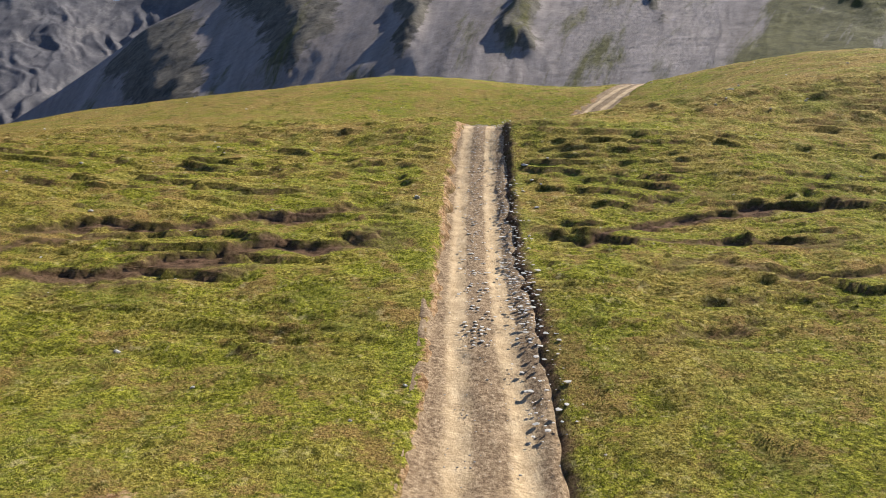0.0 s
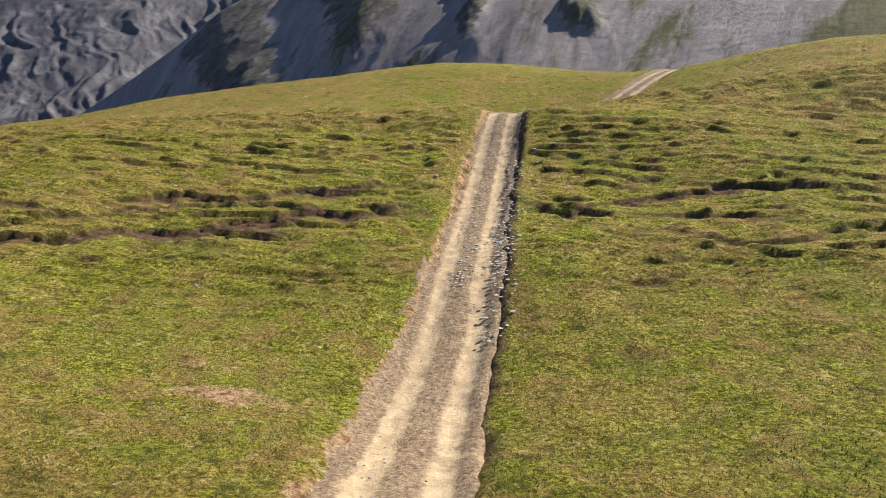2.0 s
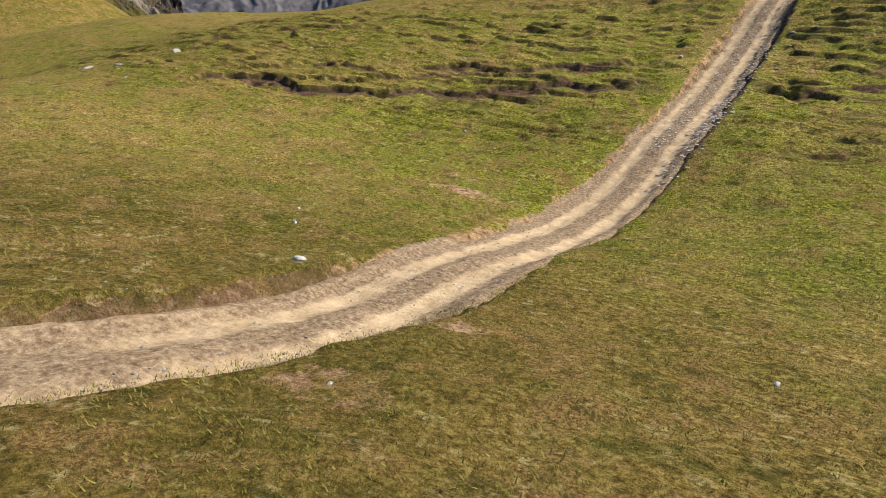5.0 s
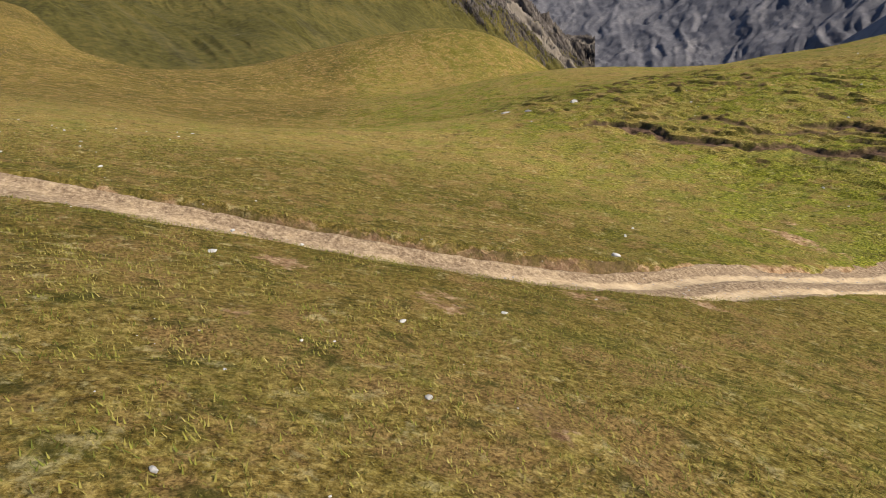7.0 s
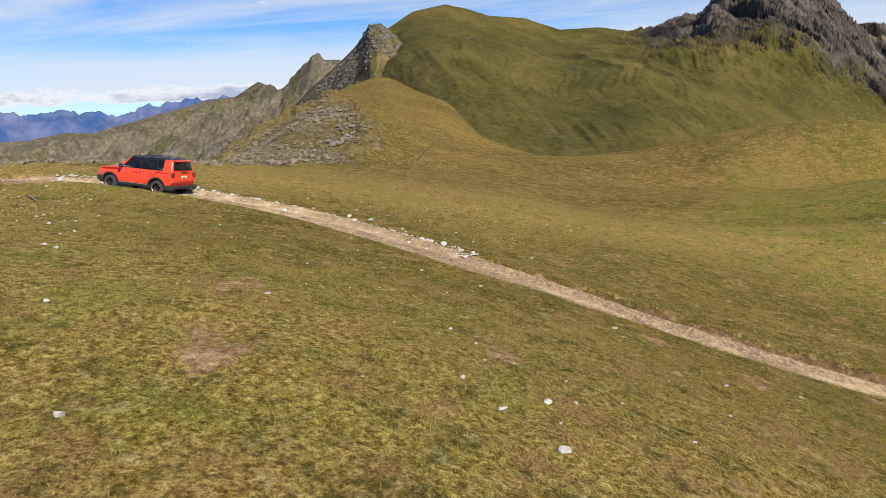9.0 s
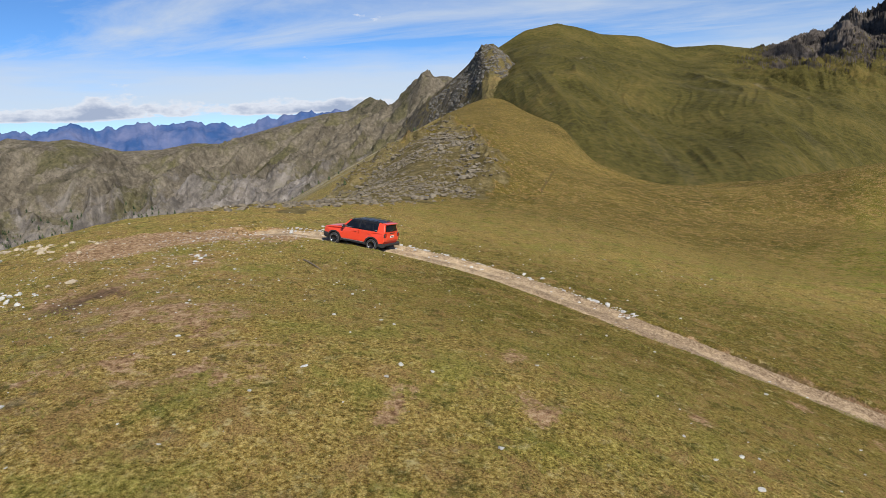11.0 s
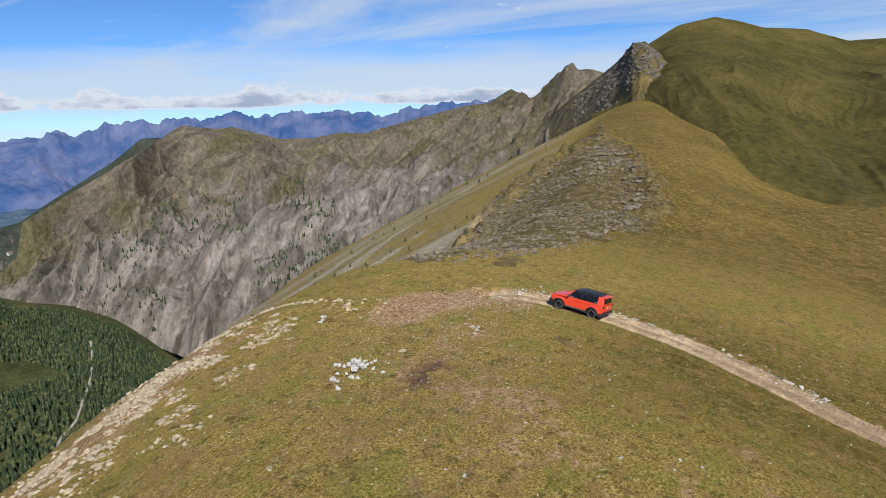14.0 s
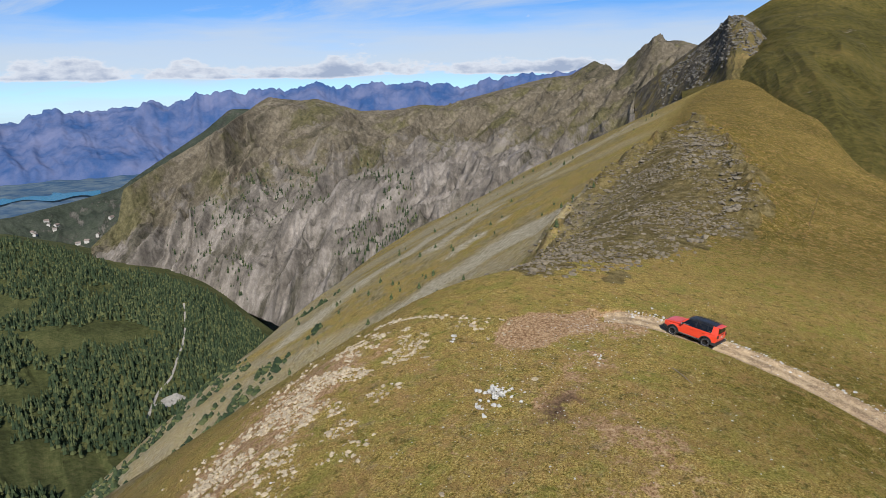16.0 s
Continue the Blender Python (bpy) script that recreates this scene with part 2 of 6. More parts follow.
    n.bump(n.math("ADD", lumps, n.math("MULTIPLY", n.noise(28.0, 3, 0.7), 0.2)), 0.9, 0.2)
    return n.m


def dirt_material():
    n = Nodes("dirt_track", 0.95, spec=0.12)
    wheel = n.attr("wheel")
    grit = n.noise(9.0, 8, 0.78)
    pale = n.ramp(n.mix(0.4, n.noise(1.8, 7, 0.72), grit), (0.35, (0.28, 0.192, 0.105)), (0.5, (0.45, 0.328, 0.192)), (0.65, (0.60, 0.455, 0.285)))
    rut = n.ramp(grit, (0.36, (0.095, 0.061, 0.036)), (0.5, (0.225, 0.153, 0.090)), (0.64, (0.40, 0.30, 0.19)))
    n.color(n.mix(n.ramp(n.math("ADD", wheel, n.math("MULTIPLY", n.math("SUBTRACT", n.noise(1.1, 8, 0.78, seed=2), 0.5), 2.7)), (0.2, 0.0), (0.8, 1.0)), rut, pale))
    n.bump(n.math("ADD", grit, n.math("MULTIPLY", n.voronoi(14.0), 0.3)), 0.6, 0.05)
    return n.m


def rock_material(name, dark, light, scale=3.0):
    n = Nodes(name, 0.9, spec=0.25)
    c = n.ramp(n.noise(scale, 8, 0.7), (0.3, dark), (0.7, light))
    c = n.mix(n.math("MULTIPLY", n.each(), 0.35), c, (0.3, 0.28, 0.25))
    c = n.mix(n.ramp(n.noise(scale * 5, 5, 0.7, seed=4), (0.55, 0.0), (0.75, 0.6)), c, (0.16, 0.15, 0.13))
    n.color(c)
    n.bump(n.noise(scale * 4, 8, 0.75), 0.6, 0.03)
    return n.m


def mountain_material(name, rock_dark, rock_light, grass, grass_amount, scale=1.0, shear=0.0, chute=None):
    """Bare rock and scree with grass on the gentler ground; gullies and chutes run down the fall line."""
    n = Nodes(name, 0.95, spec=0.08)
    s = 0.01 * scale
    grain = n.noise(s * 9, 10, 0.78)
    lines = n.fall_line(s * 2.6, 9, 0.72, 0.22, shear)
    ribs = n.fall_line(s * 9, 8, 0.75, 0.3, shear, 7.0)
    rock = n.ramp(n.mix(0.45, n.mix(0.5, grain, ribs), lines), (0.43, rock_dark), (0.5, tuple((a + b) / 2.2 for a, b in zip(rock_dark, rock_light))), (0.575, rock_light))
    g = n.ramp(n.mix(0.4, n.noise(s * 22, 8, 0.75), n.noise(s * 1.6, 5, 0.6, seed=31)), (0.4, tuple(v * 0.55 for v in grass)), (0.5, grass), (0.62, (grass[0] * 1.75, grass[1] * 1.5, grass[2] * 1.7)))
    spread = n.math("ADD", n.math("MULTIPLY", n.noise(s * 1.3, 8, 0.74, seed=7), 1.6), n.math("MULTIPLY", lines, 0.9))
    keep = n.ramp(n.math("MULTIPLY", n.math("ADD", n.math("ADD", spread, n.math("MULTIPLY", n.slope(), 0.8)), n.math("ADD", n.attr("green"), grass_amount)), 0.5), (0.87, 0.0), (0.97, 1.0))
    c = n.mix(keep, rock, g)
    if chute:
        stony = n.ramp(n.math("MULTIPLY", n.math("SUBTRACT", 0.45, n.attr("green")), 1.2), (0.1, 0.0), (0.5, 1.0))
        c = n.mix(n.math("MULTIPLY", stony, n.ramp(n.fall_line(s * 1.5, 5, 0.6, 0.10, shear, 4.0), (0.575, 0.0), (0.615, 0.9))), c, chute)
        c = n.mix(n.ramp(n.noise(s * 2.0, 8, 0.74, (1, 1, 2.2), seed=14), (0.655, 0.0), (0.70, 0.7)), c, tuple(v * 0.9 for v in chute))
    n.color(c)
    relief = n.math("ADD", n.math("ADD", grain, n.math("ADD", n.math("MULTIPLY", lines, 1.2), n.math("MULTIPLY", ribs, 0.6))), n.math("MULTIPLY", n.noise(s * 50, 6, 0.75), 0.5))
    n.bump(n.math("MULTIPLY", relief, n.math("SUBTRACT", 1.0, n.math("MULTIPLY", keep, 0.65))), 0.8, 5.0 / scale)
    return n.m


def scree_material():
    """Smooth slopes of lilac-grey scree between dark rock ribs, with tongues of grass."""
    n = Nodes("lilac_grey_scree", 0.95, spec=0.08)
    grain = n.noise(0.12, 9, 0.78)
    streaks = n.fall_line(0.0085, 8, 0.66, 0.24, 0.35, 2.0)
    thin = n.fall_line(0.05, 6, 0.6, 0.08, 0.2, 5.0)
    c = n.ramp(n.mix(0.4, n.mix(0.4, grain, thin), streaks), (0.40, (0.155, 0.132, 0.122)), (0.60, (0.30, 0.262, 0.243)))
    rock = n.ramp(n.mix(0.5, grain, n.noise(0.035, 8, 0.75, seed=3)), (0.38, (0.045, 0.041, 0.034)), (0.62, (0.17, 0.15, 0.122)))
    c = n.mix(n.ramp(n.math("ADD", n.attr("rib"), n.math("MULTIPLY", n.math("SUBTRACT", n.noise(0.03, 8, 0.75, seed=8), 0.5), 1.3)), (0.20, 0.0), (0.34, 1.0)), c, rock)
    grass_ = n.ramp(grain, (0.35, (0.042, 0.044, 0.012)), (0.65, (0.115, 0.108, 0.028)))
    tongue = n.math("ADD", n.fall_line(0.011, 7, 0.68, 0.3, 0.35, 9.0), n.math("MULTIPLY", n.attr("green"), 0.3))
    c = n.mix(n.ramp(tongue, (0.56, 0.0), (0.66, 0.85)), c, grass_)
    n.color(c)
    n.bump(n.math("ADD", grain, n.math("MULTIPLY", streaks, 0.6)), 0.6, 4.0)
    return n.m


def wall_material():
    """Dark bedded rock with paler fans of scree, shade and blue haze painted in."""
    n = Nodes("shade_painted_rock_wall", 0.95, spec=0.06)
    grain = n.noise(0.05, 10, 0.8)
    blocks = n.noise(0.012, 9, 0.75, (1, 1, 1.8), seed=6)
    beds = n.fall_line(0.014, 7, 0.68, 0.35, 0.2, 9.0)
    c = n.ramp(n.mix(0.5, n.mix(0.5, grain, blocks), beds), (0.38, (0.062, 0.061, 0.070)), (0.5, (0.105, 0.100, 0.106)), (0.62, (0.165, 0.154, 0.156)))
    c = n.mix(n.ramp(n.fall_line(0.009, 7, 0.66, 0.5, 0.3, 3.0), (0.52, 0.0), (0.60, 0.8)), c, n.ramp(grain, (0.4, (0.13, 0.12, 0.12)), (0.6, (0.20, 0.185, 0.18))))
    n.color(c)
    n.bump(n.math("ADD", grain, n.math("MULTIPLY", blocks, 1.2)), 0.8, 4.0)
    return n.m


def spur_material():
    """Brown-grey upper slopes with slanting ribs, paler broken cliffs below."""
    n = Nodes("grey_rock_face", 0.95, spec=0.06)
    grain = n.noise(0.11, 10, 0.8)
    blocks = n.noise(0.03, 9, 0.78, seed=4)
    lines = n.fall_line(0.026, 9, 0.72, 0.3, 0.55)
    wide = n.fall_line(0.010, 6, 0.62, 0.3, 0.55, 6.0)
    rock = n.ramp(n.mix(0.5, n.mix(0.5, grain, blocks), lines), (0.39, (0.066, 0.057, 0.047)), (0.5, (0.180, 0.155, 0.129)), (0.61, (0.35, 0.305, 0.26)))
    soil = n.ramp(n.mix(0.45, grain, lines), (0.40, (0.066, 0.055, 0.038)), (0.5, (0.132, 0.109, 0.076)), (0.60, (0.225, 0.187, 0.135)))
    turf = n.ramp(grain, (0.4, (0.052, 0.052, 0.016)), (0.62, (0.14, 0.122, 0.045)))
    soil = n.mix(n.ramp(n.mix(0.5, wide, n.noise(0.012, 7, 0.7, seed=11)), (0.50, 0.0), (0.57, 0.65)), soil, turf)
    keep = n.math("ADD", n.attr("green"), n.math("MULTIPLY", n.math("SUBTRACT", n.mix(0.5, blocks, n.noise(0.009, 7, 0.72, seed=7)), 0.5), 3.4))
    c = n.mix(n.ramp(n.math("ADD", n.math("MULTIPLY", keep, 0.5), 0.5), (0.47, 0.0), (0.58, 1.0)), rock, soil)
    c = n.mix(n.ramp(n.fall_line(0.019, 7, 0.66, 0.26, 0.55, 4.0), (0.36, 0.75), (0.45, 0.0)), c, n.ramp(grain, (0.4, (0.034, 0.033, 0.020)), (0.6, (0.088, 0.076, 0.050))))
    c = n.mix(n.ramp(n.fall_line(0.016, 6, 0.62, 0.12, 0.55, 14.0), (0.63, 0.0), (0.68, 0.5)), c, (0.25, 0.218, 0.18))
    n.color(c)
    n.bump(n.math("ADD", n.math("ADD", grain, n.math("MULTIPLY", blocks, 1.4)), n.math("ADD", n.math("MULTIPLY", lines, 1.3), n.math("MULTIPLY", n.noise(0.5, 6, 0.75), 0.4))), 0.8, 3.5)
    return n.m


MEADOW = meadow_material()
DIRT = dirt_material()
WHITE_STONE = rock_material("pale_limestone", (0.33, 0.305, 0.265), (0.63, 0.60, 0.545))
GREY_STONE = rock_material("grey_stone", (0.16, 0.145, 0.13), (0.38, 0.35, 0.31), 2.0)


# ---- shape of the land ----
def hash2(ix, iy, seed):
    h = (ix.astype(np.int64) * 374761393 + iy.astype(np.int64) * 668265263 + seed * 974711) & 0x7FFFFFFF
    h = ((h ^ (h >> 13)) * 1274126177) & 0x7FFFFFFF
    return ((h ^ (h >> 16)) & 0xFFFF) / 65535.0


def vnoise(x, y, seed=0):
    """Smooth value noise, 0 to 1."""
    ix, iy = np.floor(x), np.floor(y)
    u, v = x - ix, y - iy
    u, v = u * u * u * (u * (u * 6 - 15) + 10), v * v * v * (v * (v * 6 - 15) + 10)
    a, b = hash2(ix, iy, seed), hash2(ix + 1, iy, seed)
    c, d = hash2(ix, iy + 1, seed), hash2(ix + 1, iy + 1, seed)
    return (a * (1 - u) + b * u) * (1 - v) + (c * (1 - u) + d * u) * v


def fbm(x, y, octaves=5, gain=0.5, seed=0):
    """Layered noise about 0."""
    total, amp = 0.0, 1.0
    for k in range(octaves):
        total = total + amp * (vnoise(x, y, seed + k) - 0.5)
        x, y, amp = x * 2.03 + 11.7, y * 2.03 - 5.3, amp * gain
    return total


def ridged(x, y, octaves=5, gain=0.55, seed=0):
    total, amp = 0.0, 1.0
    for k in range(octaves):
        total = total + amp * (1 - np.abs(2 * vnoise(x, y, seed + k) - 1))
        x, y, amp = x * 2.1 + 3.1, y * 2.1 + 7.7, amp * gain
    return total


def smooth(a, b, x):
    u = np.clip((x - a) / (b - a), 0, 1)
    return u * u * (3 - 2 * u)


# heights of the meadow on a plan of 15 m squares, south row first, west column first
PLAN = np.array((
    (11.2, 11.8, 12.1, 11.9, 10.4, 7.0, 1.6, -3.0, -6.0, -8.7),
    (8.8, 9.6, 10.5, 11.2, 11.2, 9.8, 5.9, 1.9, -0.9, -3.8),
    (6.2, 7.0, 8.1, 9.5, 10.7, 10.7, 9.7, 7.5, 3.9, 0.4),
    (3.5, 4.1, 4.8, 6.1, 7.9, 9.9, 11.6, 9.6, 5.9, 2.5),
    (1.3, 1.4, 1.5, 2.1, 4.3, 5.0, 7.8, 6.7, 4.4, 1.9),
    (0.1, -0.1, -0.6, -1.2, 0.1, 0.8, 1.5, 2.0, 1.4, 0.0),
    (0.0, 0.1, 0.0, -0.4, -2.2, -1.4, 1.4, 0.7, -0.3, -1.3),
    (0.7, 1.2, 1.8, 2.6, 2.3, 2.4, 2.2, 0.7, 0.0, -0.8),
    (1.5, 2.0, 2.4, 2.5, 3.1, 5.6, 7.6, 5.6, 3.9, 2.4),
    (2.4, 2.9, 3.4, 4.1, 6.4, 11.2, 15.2, 13.5, 10.3, 7.6)))
# knolls and hollows beyond it: x, y, height, radius
KNOLLS = ((-47, 71, 0.1, 18), (-22, 82, 2.7, 18), (2, 86, 4.4, 16), (26, 68, 2.2, 13), (42, 60, 6.7, 16), (-60, 49, -2.5, 16),
          (1.5, 8.5, -0.6, 3.5), (3.5, 17.5, 0.35, 2.5), (8, -38.5, -0.35, 3), (10, 29, -0.4, 4), (16, 25.5, 0.4, 4), (3, 54, -2.8, 8), (-11, 56, -0.8, 9), (-30, 56, -0.3, 11), (13, 80, -3.3, 13), (16, 58, -2.5, 9))
# the bowl below the spine and the long grassy rise behind it
RISES = ((-335, 12, -9.0, 38), (-199, 31, 18.4, 30), (-60, 10, -4.8, 16), (-89, 38, 1.5, 20), (-34, 13, 1.7, 16), (-169, 32, -1.2, 30), (-155, 42, 1.9, 30), (-146, 52, 5.4, 30), (-137, 60, 7.2, 30), (-125, 76, 6.0, 26), (-104, 70, 3.0, 22),
         (-45, -10, 1.4, 18), (-170, -20, -3.0, 18),
         (-67, 70, -3.1, 12), (-61, 95, -2.2, 12), (-144, 48, 3.7, 16), (-126, 66, 5.7, 14), (-181, 8, -6.9, 16), (-168, 30, -0.1, 16), (-45, 82, 0.4, 10), (-89, 38, -0.0, 14), (-199, 31, 1.3, 18))
# spine of the ridge that climbs to the west: x, y and height along it
SPINE_X = (-690, -650, -502, -416, -175, -115, -70, -10)
SPINE_Y = (-130, -122, -86, -77, -58, -48, -42, -40)
SPINE_Z = (20, 24, 40, 36, 15.0, 10.5, 7.2, 7.0)
# brink of the steep south flank: x and y along it
BRINK_X = (-690, -500, -320, -175, -115, -68, -33, -13, 4.5, 19.6, 38, 80, 200)
BRINK_Y = (-146, -100, -92, -72, -60, -53, -52, -57, -57.5, -55.5, -46, -30, 10)


def spline_weights(u):
    return ((1 - u) ** 3 / 6, (3 * u ** 3 - 6 * u ** 2 + 4) / 6, (-3 * u ** 3 + 3 * u ** 2 + 3 * u + 1) / 6, u ** 3 / 6)


def meadow_height(x, y):
    gx, gy = (np.clip(x, -60, 44.99) + 75) / 15, (np.clip(y, -60, 44.99) + 75) / 15
    ix, iy = gx.astype(int), gy.astype(int)
    wx, wy = spline_weights(gx - ix), spline_weights(gy - iy)
    z = 0.0
    for j in range(4):
        for i in range(4):
            z = z + PLAN[iy + j - 1, ix + i - 1] * wx[i] * wy[j]
    for kx, ky, h, r in KNOLLS:
        z = z + h * np.exp(-((x - kx) ** 2 + (y - ky) ** 2) / (2 * r * r))
    # brow over which the track climbs out of sight
    z = z + (0.45 + 0.6 * smooth(-22, 2, x)) * np.exp(-((y - 39.5 + 0.33 * np.clip(x - 2, -30, 30)) / 4.2) ** 2) * smooth(-45, -20, x) * smooth(26, 6, x)
    # the grass bowl and the spine above it
    fall = y - np.interp(x, SPINE_X, SPINE_Y)
    west = np.interp(x, SPINE_X, SPINE_Z) - (0.3 + 0.08 * smooth(-120, -190, x) - 0.16 * smooth(-205, -290, x)) * 4 * np.log1p(np.exp(np.clip(fall / 4, -20, 60)))
    z = z + (west - z) * smooth(-60, -112, x)
    for kx, ky, h, r in RISES:
        z = z + h * np.exp(-((x - kx) ** 2 + (y - ky) ** 2) / (2 * r * r))
    return z


def past_brink(x, y):
    return np.interp(x, BRINK_X, BRINK_Y) - y


def catmull(points, step):
    """Evenly spaced points on a smooth line through the given ones."""
    p = [np.array(q, float) for q in points]
    p = [2 * p[0] - p[1], *p, 2 * p[-1] - p[-2]]
    out = []
    for a, b, c, d in zip(p, p[1:], p[2:], p[3:]):
        for u in np.linspace(0, 1, max(2, int(np.linalg.norm(c - b) / step)), endpoint=False):
            out.append(0.5 * (2 * b + (c - a) * u + (2 * a - 5 * b + 4 * c - d) * u * u + (3 * b - a - 3 * c + d) * u ** 3))
    return np.array(out)


ROAD = catmull(((26, 84), (19.5, 71.5), (11, 58), (5.2, 49), (2.2, 42.5), (1.6, 37), (1.3, 30), (1.1, 22), (1.0, 15), (0.75, 8), (0.9, 1), (1.15, -3.5), (0.9, -6.5), (0.1, -9.3), (-1.5, -12.5),
                (-3.1, -15.6), (-4.5, -18.8), (-6.4, -22.5), (-8.3, -26.3), (-9.6, -30.3), (-10.4, -34), (-10.7, -37.3), (-10.1, -39.5), (-9.0, -41.2)), 0.2)


def road_distance(x, y):
    """Signed distance from the track's middle (plus to its east) and the place along it."""
    shape = x.shape
    x, y = x.ravel(), y.ravel()
    d, along = np.full(x.size, 99.0), np.zeros(x.size)
    near = np.nonzero((x > -19) & (x < 32) & (y > -48) & (y < 95))[0]
    for chunk in np.array_split(near, max(1, len(near) // 20000)):
        dx = x[chunk][:, None] - ROAD[None, ::3, 0]
        dy = y[chunk][:, None] - ROAD[None, ::3, 1]
        q = dx * dx + dy * dy
        k = q.argmin(1)
        i = np.arange(len(k))
        tangent = np.gradient(ROAD[::3], axis=0)[k]
        tangent /= np.linalg.norm(tangent, axis=1)[:, None]
        perp = dy[i, k] * tangent[:, 0] - dx[i, k] * tangent[:, 1]
        d[chunk] = np.where(q[i, k] < perp * perp + 0.3, perp, np.sqrt(q[i, k]) * np.where(perp < 0, -1, 1))
        along[chunk] = ROAD[::3, 1][k]
    return d.reshape(shape), along.reshape(shape)


def trench(along):
    """How deep the track is cut into the slope."""
    return 0.16 + 0.34 * smooth(0, -4, along) * smooth(-24, -12, along) + 0.2 * smooth(18, 26, along) * smooth(44, 38, along)


# small scarps where the turf has slipped: line, drop
SCARPS = [(catmull(line, 0.4), drop) for line, drop in (
    (((-0.6, 26.4), (-3.1, 24.7), (-7, 23.2), (-9.2, 21.8), (-11.8, 20.2), (-16, 18.4), (-22, 17), (-29, 14)), 0.62),
    (((-3.5, 23.6), (-6, 22.4), (-8.6, 20.9), (-11, 19.4), (-14, 18.2)), 0.4),
    (((-1.2, 28.6), (-4, 27.4), (-8, 26), (-12, 24), (-18, 22.4)), 0.42),
    (((-5, 29.4), (-8, 28.6), (-11, 27)), 0.28),
    (((-9, 24.6), (-13, 22.6), (-19, 20.6), (-25, 18)), 0.34),
    (((2.9, 27.8), (3.7, 26.0), (5.4, 25.2), (9, 27.9), (11.2, 28.4), (15, 28.7), (20, 27.5)), 0.5),
    (((6, 27.6), (9, 29.6), (12, 30.2), (14, 29.6)), 0.36),
    (((2.8, 15.4), (5, 16.2), (7.8, 16.8), (12, 17.6)), 0.32),
    (((5, 21.4), (8, 21.8), (12, 21.2), (16, 22.4), (20, 22)), 0.34),
    (((6, 19.2), (9, 19.0), (12, 19.8), (15, 19.4)), 0.26),
    (((4, 24), (8, 24.4), (12, 24.2), (17, 25.2)), 0.34),
    (((-6, 33.6), (-10, 32.4), (-14, 31.8)), 0.25))]


def scarp_height(x, y):
    z = np.zeros(x.shape)
    m = (x > -26) & (x < 26) & (y > 12) & (y < 34)
    px, py = x[m], y[m]
    total, cut = np.zeros(px.size), np.zeros(px.size)
    uneven = 0.8 + 0.4 * smooth(0.3, 0.7, vnoise(px * 0.45, py * 0.45, 35))
    for line, drop in SCARPS:
        dx, dy = px[:, None] - line[None, :, 0], py[:, None] - line[None, :, 1]
        q = dx * dx + dy * dy
        k = q.argmin(1)
        tangent = np.gradient(line, axis=0)[k]
        i = np.arange(len(k))
        tangent /= np.linalg.norm(tangent, axis=1)[:, None]
        perp = (dy[i, k] * tangent[:, 0] - dx[i, k] * tangent[:, 1]) * np.sign(tangent[:, 0])
        d = np.where(q[i, k] < perp * perp + 0.3, perp, np.sqrt(q[i, k]) * np.where(perp < 0, -1, 1)) + fbm(px * 0.3, py * 0.3, 2, 0.6, 31) * 1.3 + fbm(px * 1.5, py * 1.5, 3, 0.6, 33) * 0.34
        fade = np.minimum(smooth(0, 12, k), smooth(len(line) - 1, len(line) - 13, k))
        # south side falls away sharply, then climbs back
        total = np.minimum(total, -0.55 * drop * uneven * fade * smooth(0.05, -0.09, d) * smooth(-3.6, -0.5, d))
        bottom = 0.35 + 1.1 * max(0.0, drop - 0.35) * 3.0 * vnoise(px * 0.6, py * 0.6, 36)
        cut = np.maximum(cut, fade * smooth(0.05, -0.05, d) * smooth(-0.2 - bottom, -0.1 - 0.6 * bottom, d) * min(1.0, drop * 2.0) * np.clip(uneven, 0, 1))
    z[m] = total
    c = np.zeros(x.shape)
    c[m] = cut
    return z, c


OUTCROP = ((-190, -68), (-162, -53), (-112, -42), (-92, -37.8), (-70, -38.5), (-53, -40.6), (-26, -45), (-13, -50), (-16, -54.5), (-60, -70), (-118, -88), (-149, -86), (-174, -79))
OUTCROP_EDGE = catmull(((-190, -69), (-174, -78), (-149, -84), (-118, -86), (-85, -76), (-55, -66), (-30, -58)), 4.0)
OUTCROP_RIM = catmull(((-190, -67), (-162, -54), (-135, -48), (-112, -43), (-92, -39), (-76, -39)), 4.0)


def line_distance(x, y, line):
    return np.sqrt(np.min((x[..., None] - line[:, 0]) ** 2 + (y[..., None] - line[:, 1]) ** 2, axis=-1))


def outcrop_rise(x, y):
    """Broken ribs of rock along the edges of the outcrop and lumps between them."""
    z = np.zeros(np.shape(x))
    m = (x > -205) & (x < -15) & (y > -98) & (y < -30)
    px, py = x[m], y[m]
    if px.size:
        edge_, rim = line_distance(px, py, OUTCROP_EDGE), line_distance(px, py, OUTCROP_RIM)
        rough_ = ridged(px * 0.13, py * 0.13, 4, 0.6, 63)
        far_ = smooth(-20, -100, px)
        z[m] = (3.0 * far_ * np.exp(-(edge_ / 5.0) ** 2) + 1.5 * far_ * np.exp(-(rim / 3.5) ** 2)) * (rough_ - 0.5) + 0.9 * (rough_ - 1.0) * np.clip(1.6 - np.minimum(edge_, rim) / 14, 0, 1) * far_
    return z


